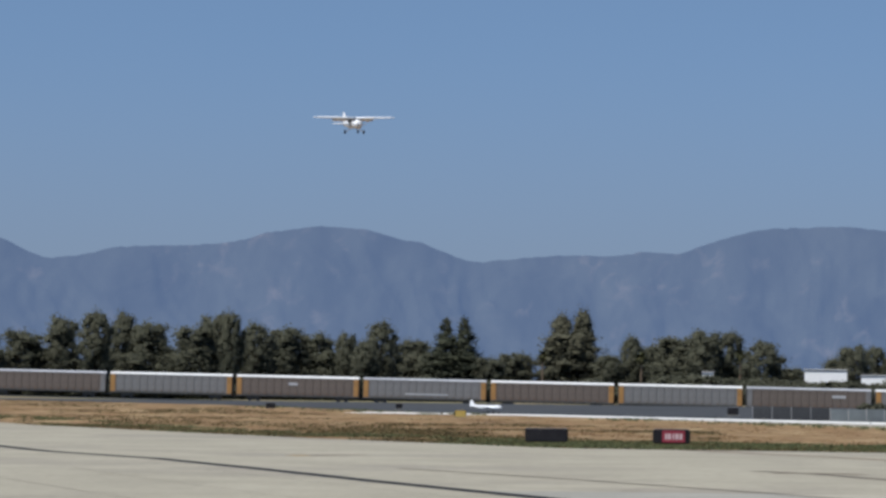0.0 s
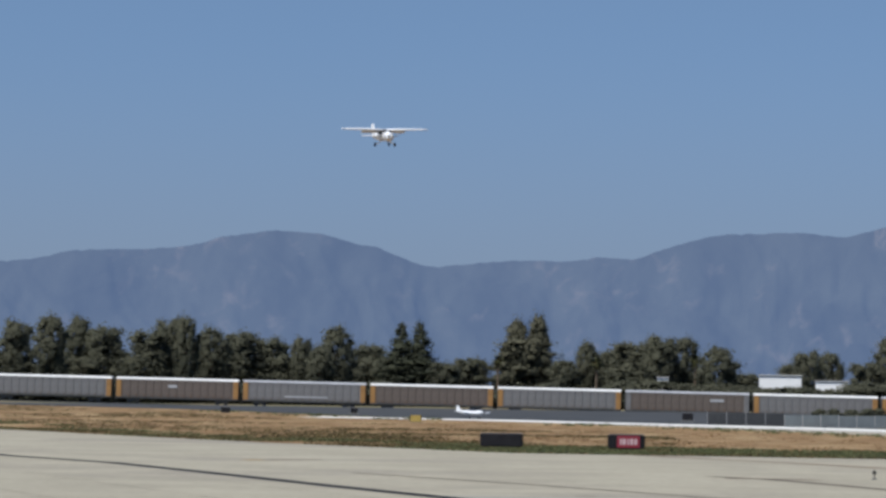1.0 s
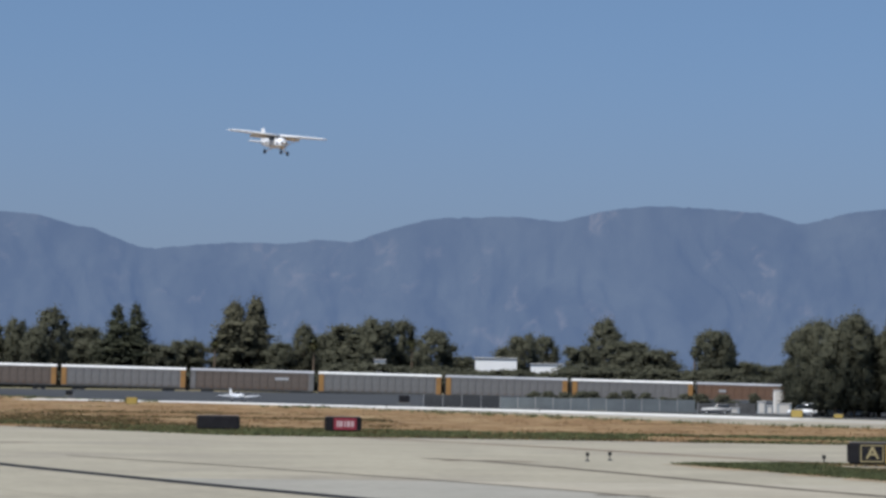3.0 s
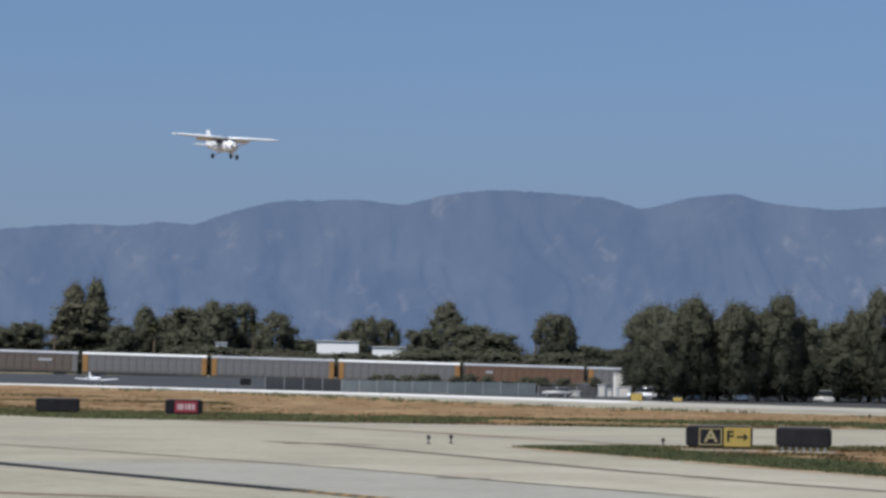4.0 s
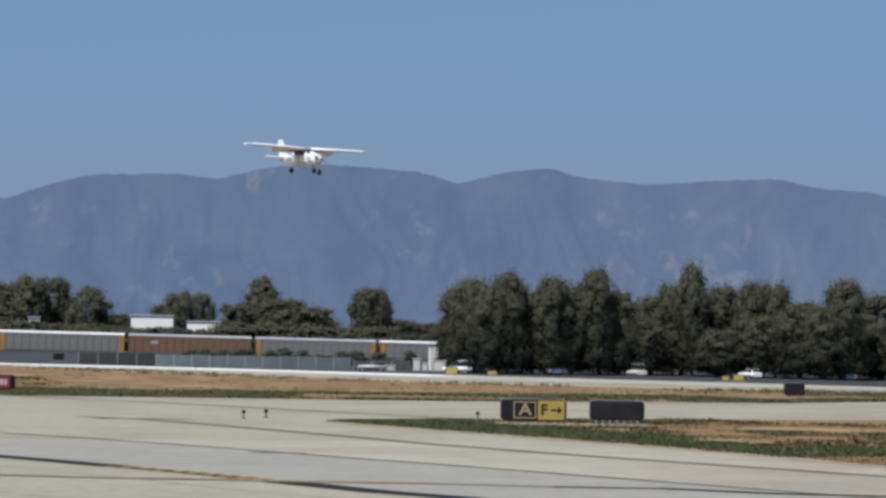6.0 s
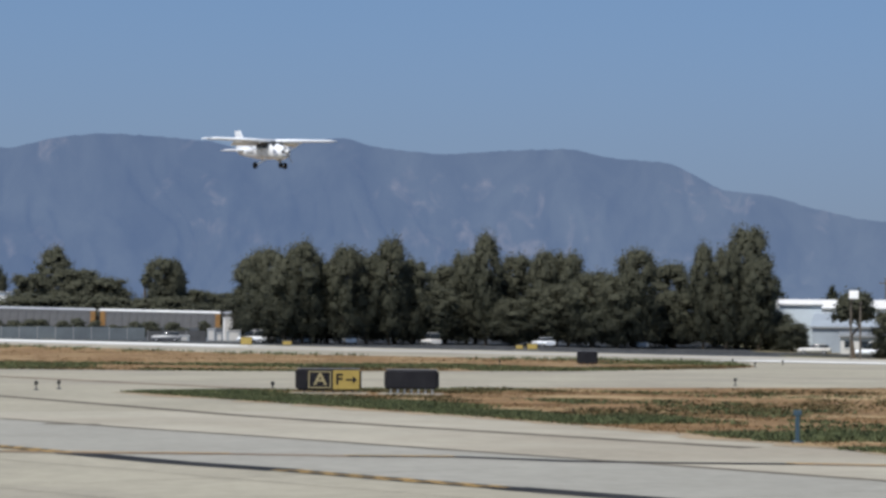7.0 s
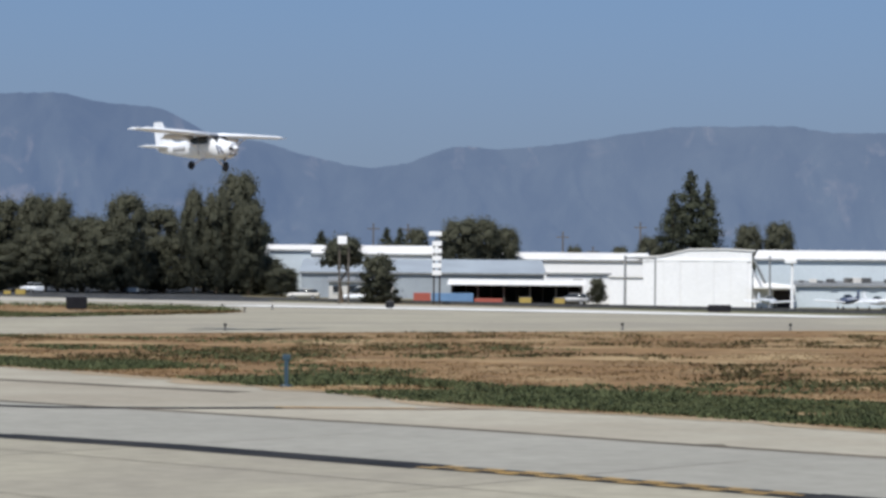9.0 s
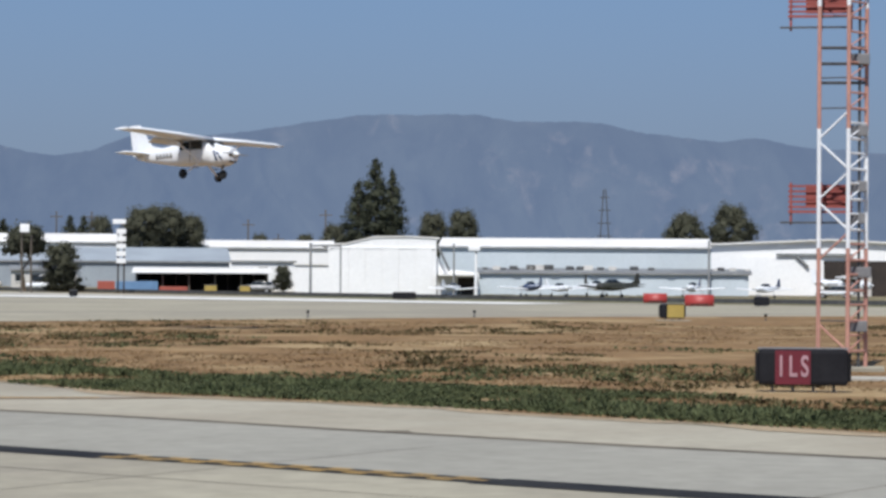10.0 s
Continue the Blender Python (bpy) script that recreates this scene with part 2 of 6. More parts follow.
def raw(name, verts, faces, mat, parent=None, smooth=False):
    me = bpy.data.meshes.new(name)
    me.from_pydata([tuple(v) for v in verts], [], faces)
    me.materials.append(mat)
    if smooth:
        me.polygons.foreach_set("use_smooth", [True] * len(me.polygons))
    ob = new(name, me)
    ob.parent = parent
    return ob


def empty(name, m=None, label="", category="", group="", kind=""):
    e = new(name)
    if m is not None:
        e.matrix_basis = m
    return tagged(e, label, category, group, kind)


def box(bm, x0, x1, y0, y1, z0, z1, bevel=0.0):
    r = bmesh.ops.create_cube(bm, size=1.0, matrix=Matrix.LocRotScale(((x0 + x1) / 2, (y0 + y1) / 2, (z0 + z1) / 2), None, (x1 - x0, y1 - y0, z1 - z0)))
    if bevel:
        edges = {e for v in r["verts"] for e in v.link_edges}
        bmesh.ops.bevel(bm, geom=list(edges), offset=bevel, segments=2, profile=0.6, affect="EDGES")
    return bm


def boxed(*a, bevel=0.0):
    return box(bmesh.new(), *a, bevel=bevel)


def tube(bm, p, q, r0, r1=None, n=8):
    p, q = Vector(p), Vector(q)
    r1 = r0 if r1 is None else r1
    m = Matrix.Translation((p + q) / 2) @ (q - p).to_track_quat("Z", "Y").to_matrix().to_4x4()
    bmesh.ops.create_cone(bm, cap_ends=True, segments=n, radius1=r0, radius2=r1, depth=(q - p).length, matrix=m)
    return bm


def tubed(*a, **k):
    return tube(bmesh.new(), *a, **k)


def loft(rings, cap=True):
    """A skin over rings of equal length."""
    bm = bmesh.new()
    rows = [[bm.verts.new(v) for v in r] for r in rings]
    n = len(rings[0])
    for a, b in zip(rows, rows[1:]):
        for i in range(n):
            bm.faces.new((a[i], a[(i + 1) % n], b[(i + 1) % n], b[i]))
    if cap:
        bm.faces.new(rows[0][::-1])
        bm.faces.new(rows[-1])
    bmesh.ops.recalc_face_normals(bm, faces=bm.faces)
    for f in bm.faces:
        f.smooth = len(f.verts) == 4
    return bm


def oval(y, cx, cz, w, h, n=16, square=2.6):
    """A rounded ring in the xz plane at y."""
    out = []
    for i in range(n):
        a = 2 * math.pi * i / n
        c, s = math.cos(a), math.sin(a)
        out.append((cx + w * math.copysign(abs(c) ** (2 / square), c), y, cz + h * math.copysign(abs(s) ** (2 / square), s)))
    return out


def prism(outline, y0, y1):
    """A flat outline of (x, z) pairs pulled from y0 to y1."""
    bm = bmesh.new()
    a = [bm.verts.new((x, y0, z)) for x, z in outline]
    b = [bm.verts.new((x, y1, z)) for x, z in outline]
    n = len(a)
    bm.faces.new(a)
    bm.faces.new(b[::-1])
    for i in range(n):
        bm.faces.new((a[i], b[i], b[(i + 1) % n], a[(i + 1) % n]))
    bmesh.ops.recalc_face_normals(bm, faces=bm.faces)
    return bm


def spot(az, d):
    """Plan position at a bearing to the right of +y and a distance."""
    return math.sin(radians(az)) * d, math.cos(radians(az)) * d


def smooth01(v):
    v = min(1.0, max(0.0, v))
    return v * v * (3 - 2 * v)


# ---- the lie of the land ----
TRACK_AZ, TRACK_D = 2.5, 587.0
TX, TY = math.cos(radians(TRACK_AZ)), -math.sin(radians(TRACK_AZ))
FX, FY = spot(TRACK_AZ, TRACK_D)


def track_z(s):
    return 2.25 - 0.0123 * max(-260.0, min(230.0, s))


def height(x, y):
    z = 0.0114 * (max(310.0, min(600.0, y)) - 310.0)
    s = (x - FX) * TX + (y - FY) * TY
    d = abs((x - FX) * -TY + (y - FY) * TX)
    w = smooth01((15.0 - d) / 9.0)
    return z * (1 - w) + (track_z(s) - 0.30) * w


def facing(az, d, turn=0.0, dz=0.0):
    """A pose on the ground whose -y side looks to the eye, turned to its left by turn degrees."""
    x, y = spot(az, d)
    return pose(x, y, height(x, y) + dz, 0, 0, -az + turn)


def sheet(name, mat, pairs, lift, nu, nv, wob=0.0):
    """A ground sheet between two edges given as pairs of points, laid on the land."""
    us = np.linspace(0, len(pairs) - 1, nu)
    near = np.array([p[0] for p in pairs], float)
    far = np.array([p[1] for p in pairs], float)
    idx = np.arange(len(pairs))
    vs, fs = [], []
    for u in us:
        a = np.array([np.interp(u, idx, near[:, k]) for k in (0, 1)])
        b = np.array([np.interp(u, idx, far[:, k]) for k in (0, 1)])
        for j in range(nv):
            t = j / (nv - 1)
            p = a * (1 - t) + b * t
            if wob and j in (0, nv - 1):
                p = p + np.array([noise.noise((p[0] * 0.35, p[1] * 0.35, 3.0)), noise.noise((p[0] * 0.35, p[1] * 0.35, 9.0))]) * wob
            vs.append((p[0], p[1], height(p[0], p[1]) + lift))
    for i in range(nu - 1):
        for j in range(nv - 1):
            k = i * nv + j
            fs.append((k, k + nv, k + nv + 1, k + 1))
    me_ob = raw(name, vs, fs, mat)
    bm = bmesh.new()
    bm.from_mesh(me_ob.data)
    bmesh.ops.recalc_face_normals(bm, faces=bm.faces)
    if sum(f.normal.z for f in bm.faces) < 0:
        bmesh.ops.reverse_faces(bm, faces=bm.faces)
    bm.to_mesh(me_ob.data)
    bm.free()
    return me_ob


def ribbon(name, mat, pts, width, lift, parent=None):
    """A painted line or seam along points of the plan."""
    vs, fs = [], []
    P = [Vector((x, y, 0)) for x, y in pts]
    for i, p in enumerate(P):
        d = (P[min(i + 1, len(P) - 1)] - P[max(i - 1, 0)]).normalized()
        n = Vector((-d.y, d.x, 0)) * width / 2
        for q in (p - n, p + n):
            vs.append((q.x, q.y, height(q.x, q.y) + lift))
    for i in range(len(P) - 1):
        fs.append((2 * i, 2 * i + 2, 2 * i + 3, 2 * i + 1))
    ob = raw(name, vs, fs, mat, parent)
    if ob.data.polygons[0].normal.z < 0:
        ob.data.flip_normals()
    return ob


def ground_sheet():
    xs = np.unique(np.concatenate([np.linspace(-4800, -400, 12), np.linspace(-400, 500, 91), np.linspace(500, 4800, 12)]))
    ys = np.unique(np.concatenate([np.linspace(-3000, -100, 8), np.linspace(-100, 560, 67), np.linspace(562, 612, 26), np.linspace(620, 800, 10), np.linspace(800, 4800, 14)]))
    vs = [(x, y, height(x, y)) for y in ys for x in xs]
    n = len(xs)
    fs = [(j * n + i, j * n + i + 1, (j + 1) * n + i + 1, (j + 1) * n + i) for j in range(len(ys) - 1) for i in range(n - 1)]
    tagged(raw("ground", vs, fs, M["ground"], smooth=True), "dry bare earth with scattered low growth", "ground", kind="structure")


ground_sheet()
FAR_EDGE = [(-40, 447), (17, 430), (66, 394), (105, 350), (130, 325), (148, 300), (151, 260), (156, 206), (168, 163), (190, 110), (235, 20)]
APRON_NEAR = [(-260, 330), (-200, 150), (-150, 40), (-120, -20), (-80, -45), (-40, -55), (0, -60), (30, -60), (60, -60), (90, -60), (120, -60)]
tagged(sheet("pavement", M["concrete"], list(zip(APRON_NEAR, FAR_EDGE)), 0.05, 81, 61), "worn pale concrete taxiway and apron", "pavement", kind="structure")
UPPER = [((-150, 480), (-90, 540)), ((-53, 322), (-40, 500)), ((-13.5, 229), (-4, 432)), ((8.6, 188), (19, 409)), ((23, 187), (45, 374)), ((47, 181), (70, 326)), ((74, 186), (90, 280)),
         ((90, 198), (105, 258)), ((97, 205), (107.5, 240)), ((103, 215), (106, 226))]
LOWER = [((26.5, 122.5), (28, 124.5)), ((28.6, 110), (38, 129)), ((30.2, 100), (48, 131.5)), ((32.0, 89), (62, 133)), ((33.4, 74), (82, 134)), ((33.1, 58), (110, 134)), ((35.5, 48), (138, 127)),
         ((36.9, 38.5), (160, 112)), ((39.5, 28), (178, 90)), ((60, 0), (200, 40)), ((90, -40), (220, -20))]
tagged(sheet("field", M["dirt"], UPPER, 0.075, 60, 40, 1.6), "field of dry brown grass between the taxiways", "dry field", kind="structure")
tagged(sheet("infield", M["dirt"], LOWER, 0.075, 70, 40, 1.0), "infield of dry brown grass with green weeds along its edge", "dry field", kind="structure")
GREY = [((-150, 545), (-170, 574)), ((-90, 542), (-90, 572)), ((-38, 500), (-40, 571)), ((0, 436), (0, 570)), ((66, 396), (70, 568)), ((105, 352), (130, 560)), ((130, 327), (180, 540)), ((150, 302), (220, 500))]
tagged(sheet("gravel_yard", M["gravel"], GREY, 0.06, 40, 20), "grey gravel strip beside the railway", "gravel", kind="structure")


# ---- mountains ----
def mountains():
    # bearing and height of the crest, in thousandths of the distance
    west = [(-16, 56), (-12, 66), (-9.5, 61), (-8.8, 54.2), (-8.44, 52.8), (-7.7, 54.6), (-7.2, 57.9), (-5, 59.5), (-4.3, 61.4), (-3.85, 64.3), (-2.6, 67.2), (-1.5, 65.6), (-1.03, 62.6), (-0.42, 61.2), (0.2, 56),
            (0.8, 53.6), (1.5, 55.5), (2.6, 57.1), (3.8, 56.8), (4.3, 58.6), (5.1, 57.5), (5.8, 62.2), (6.8, 67.3), (8.7, 68.6), (9.7, 66.4), (10.2, 69.8), (11.1, 72.6), (12, 73.1), (13.6, 71.2), (14.2, 70.2), (14.7, 66)]
    east = [(15.3, 68.6), (15.8, 71.2), (16.85, 72.6), (17.4, 69.4), (18.9, 66.7), (20.3, 68.6), (21.8, 69.2), (22.4, 66), (23.9, 64.2), (24.9, 54), (26.2, 51.4), (26.8, 47.6), (28.3, 42), (29.3, 44.8), (29.85, 49.2), (30.4, 51.2),
            (31, 49.5), (32.7, 52.4), (34, 56.2), (35, 58.9), (37.5, 59), (38.2, 56.5), (40.1, 56.3), (40.8, 53), (42.8, 48.8), (43.5, 51.1), (44.3, 47.3), (46.3, 44.5), (50, 40), (58, 36)]
    crest = west + east
    ca, ch = [c[0] for c in crest], [c[1] for c in crest]
    az = np.linspace(-16, 58, 760)
    rows = 64
    vs, fs = [], []
    tops = np.interp(az, ca, ch) * 0.001 * 4350 + EYE
    tops = np.convolve(np.pad(tops, 3, mode="edge"), [0.08, 0.14, 0.18, 0.2, 0.18, 0.14, 0.08], mode="valid")
    for j in range(rows):
        t = j / (rows - 1)
        k = min(1.0, t / 0.9)
        for a, top in zip(az, tops):
            d = 3000 + 1500 * t if t < 0.9 else 4350 + 1500 * (t - 0.9)
            top += 1.5 * noise.noise((a * 3.0, 0.0, 0.0)) + 1.4 * noise.noise((a * 9.0, 4.0, 0.0)) + 1.0 * noise.noise((a * 24.0, 8.0, 0.0))
            # spurs run down from the crest and fork on their way
            bend = a + 1.6 * noise.noise((a * 0.5, k * 2.2, 3.0)) + 0.9 * k * math.sin(a * 0.8)
            spur = abs(noise.noise((bend * 0.62, k * 0.7, 0.5))) + 0.5 * abs(noise.noise((bend * 1.7, k * 1.4, 2.5))) + 0.25 * abs(noise.noise((bend * 4.2, k * 3.2, 7.5)))
            z = top * (k ** 1.2) - 120.0 * spur * k * (1 - k) * 1.6 * (0.5 + k)
            z += 6.0 * noise.noise((a * 5.0, k * 16.0, 1.0)) * min(1.0, (1 - k) * 6)
            if t > 0.9:
                z = top - 900 * (t - 0.9)
            x, y = spot(a, d)
            vs.append((x, y, z))
    n = len(az)
    for j in range(rows - 1):
        for i in range(n - 1):
            fs.append((j * n + i, j * n + i + 1, (j + 1) * n + i + 1, (j + 1) * n + i))
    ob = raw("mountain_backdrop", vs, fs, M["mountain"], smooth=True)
    uv = ob.data.uv_layers.new(name="slope").data
    for lp in ob.data.loops:
        x, y, z = vs[lp.vertex_index]
        uv[lp.index].uv = (math.degrees(math.atan2(x, y)) * 76.0, z * 0.8 + 0.12 * math.hypot(x, y))
    tagged(ob, "blue-grey mountain range far away, its haze a glow in the slopes", "mountains", kind="structure")


mountains()


# ---- trees ----
def leaf_cards(pos, nrm, size, rng):
    """Small bent leaf sprays, four corners each."""
    n = len(pos)
    t = rng.normal(size=(n, 3))
    t -= nrm * (t * nrm).sum(1, keepdims=True)
    t /= np.linalg.norm(t, axis=1, keepdims=True) + 1e-9
    b = np.cross(nrm, t)
    s = size[:, None]
    k = rng.uniform(0.45, 0.9, (n, 1))
    c = np.stack([pos - t * s, pos - b * s * k + nrm * s * 0.25, pos + t * s, pos + b * s * k - nrm * s * 0.2], 1)
    return c.reshape(-1, 3)


def crown_mesh(name, lobes, leaves, leaf, mat, seed, parent):
    rng = np.random.default_rng(seed)
    L = np.array(lobes, float)
    vol = L[:, 3] * L[:, 4]
    pick = rng.choice(len(L), leaves, p=vol / vol.sum())
    d = rng.normal(size=(leaves, 3))
    d /= np.linalg.norm(d, axis=1, keepdims=True)
    r = rng.uniform(0.45, 1.5, (leaves, 1))
    pos = L[pick, :3] + d * r * L[pick][:, [3, 3, 4]]
    nrm = d + rng.normal(size=d.shape) * 0.55 + np.array([0, 0, 0.25])
    nrm /= np.linalg.norm(nrm, axis=1, keepdims=True)
    corners = leaf_cards(pos, nrm, rng.uniform(0.6, 1.25, leaves) * leaf, rng)
    vs = [corners]
    fs = [(4 * i, 4 * i + 1, 4 * i + 2, 4 * i + 3) for i in range(leaves)]
    base = 4 * leaves
    # dense inner foliage of each lobe
    for x, y, z, w, h in lobes:
        bm = bmesh.new()
        bmesh.ops.create_icosphere(bm, subdivisions=2, radius=1.0)
        for v in bm.verts:
            k = 0.58 + 0.5 * noise.noise(v.co * 2.6 + Vector((x, y, z)))
            v.co = Vector((x + v.co.x * w * k, y + v.co.y * w * k, z + v.co.z * h * k))
        vs.append(np.array([v.co[:] for v in bm.verts]))
        fs += [tuple(base + v.index for v in f.verts) for f in bm.faces]
        base += len(bm.verts)
        bm.free()
    ob = raw(name, np.concatenate(vs), fs, mat, parent, smooth=True)
    # the sprays share the shading of the lobe that carries them
    heart = np.array([0.0, 0.0, L[:, 2].mean()])
    size = np.array([L[:, 3].max() * 2, L[:, 3].max() * 2, L[:, 2].std() * 2 + 0.1])
    out = (pos - heart) / size
    out /= np.linalg.norm(out, axis=1, keepdims=True) + 1e-9
    soft = np.repeat(out * 0.7 + d * 0.3 + np.array([0, 0, 0.25]) + rng.normal(size=d.shape) * 0.16, 4, axis=0)
    rest = len(ob.data.vertices) - len(soft)
    core = np.concatenate(vs[1:]) if rest else np.zeros((0, 3))
    mid = np.concatenate([np.repeat([l[:3]], len(v), axis=0) for l, v in zip(lobes, vs[1:])]) if rest else core
    n = np.concatenate([soft, (core - mid) * 0.3 + (core - heart) / size * 1.2])
    n /= np.linalg.norm(n, axis=1, keepdims=True) + 1e-9
    ob.data.normals_split_custom_set_from_vertices([tuple(v) for v in n])
    return ob


def limbs(h, w, seed, trunk_r, lobes):
    rng = random.Random(seed)
    bm = bmesh.new()
    p = Vector((0, 0, -0.2))
    for i in range(4):
        q = Vector((rng.uniform(-0.04, 0.04) * h, rng.uniform(-0.04, 0.04) * h, h * 0.16 * (i + 1)))
        tube(bm, p, q, trunk_r * (1 - i * 0.2), trunk_r * (0.8 - i * 0.2), 8)
        if i:
            for x, y, z, lw, lh in rng.sample(lobes, min(2, len(lobes))):
                tube(bm, q, (x, y, z), trunk_r * 0.4, trunk_r * 0.12, 6)
        p = q
    return bm


def tree(name, h, w, seed, label, mat="leaf", leaves=3200, leaf=0.30, low=0.08, tall=False):
    """A broad-leaved tree with an uneven crown of many lobes."""
    rng = random.Random(seed)
    root = empty(name, None, label, "tree")
    lobes = []
    n = 84
    for i in range(n):
        t = (i + 0.5) / n
        span = 1.0 - (max(0.0, t - 0.35) / 0.65) ** 2.4 * (0.62 if tall else 0.50)
        span *= 0.86 + 0.14 * math.sin(t * 8 + seed)
        a, rr = i * 2.4 + rng.uniform(-0.5, 0.5), rng.uniform(0.3, 0.86) * span
        s = rng.uniform(0.20, 0.36) * (1.0 - 0.2 * t)
        lobes.append((math.cos(a) * rr * w / 2, math.sin(a) * rr * w / 2, h * (low + (0.93 - low) * t), s * w / 2, h * rng.uniform(0.045, 0.10)))
    # the crown fills its height
    ku = h * 1.03 / max(l[2] + 0.9 * l[4] for l in lobes)
    lobes = [(l[0], l[1], l[2] * ku, l[3], l[4] * ku) for l in lobes]
    part("trunk", limbs(h, w, seed, 0.022 * h, lobes), M["bark"], root)
    crown_mesh("crown", lobes, leaves, leaf, M[mat], seed, root)
    return root


def conifer(name, h, w, seed, label):
    rng = random.Random(seed)
    root = empty(name, None, label, "tree")
    part("trunk", tubed((0, 0, -0.2), (0, 0, h * 0.97), 0.015 * h, 0.004 * h), M["bark"], root)
    lobes = []
    for i in range(26):
        t = i / 25
        z = h * (0.10 + 0.86 * t)
        span = w * 0.5 * (1 - t) ** 0.62 * rng.uniform(0.7, 1.05) + 0.2
        a = i * 2.4 + rng.uniform(-0.5, 0.5)
        lobes.append((math.cos(a) * span * 0.55, math.sin(a) * span * 0.55, z, max(0.4, span * 0.62), max(0.5, h * 0.055)))
    crown_mesh("crown", lobes, 6000, 0.22, M["needle"], seed, root)
    return root


def palm(name, h, seed, label):
    rng = random.Random(seed)
    root = empty(name, None, label, "palm tree")
    part("trunk", tubed((0, 0, -0.2), (0, 0, h * 0.9), 0.32, 0.22, n=10), M["bark"], root)
    vs, fs = [], []
    for i in range(70):
        a, up = rng.uniform(0, 6.283), rng.uniform(-1.1, 1.1)
        ln = rng.uniform(1.6, 2.6)
        p = Vector((0, 0, h * 0.9))
        d = Vector((math.cos(a) * math.cos(up), math.sin(a) * math.cos(up), math.sin(up)))
        side = Vector((-math.sin(a), math.cos(a), 0)) * 0.28
        for k in range(4):
            q = p + d * ln / 4
            b0 = len(vs)
            w0, w1 = (0.5, 1.0, 0.9, 0.5)[k], (1.0, 0.9, 0.5, 0.05)[k]
            vs += [p - side * w0, p + side * w0, q + side * w1, q - side * w1]
            fs.append((b0, b0 + 1, b0 + 2, b0 + 3))
            p = q
            d = (d + Vector((0, 0, -0.22))).normalized()
    raw("crown", vs, fs, M["frond"], root)
    # skirt of old fronds
    part("skirt", tubed((0, 0, h * 0.76), (0, 0, h * 0.9), 0.55, 0.95, n=10), M["scrub"], root)
    return root


def stand(root, az, d, h, w, h0, w0, turn=0.0, first=False):
    x, y = spot(az, d)
    m = pose(x, y, height(x, y), 0, 0, turn) @ Matrix.Diagonal((w / w0, w / w0, h / h0, 1))
    if first:
        root.matrix_basis = m
        return root
    return copy_thing(root, m)


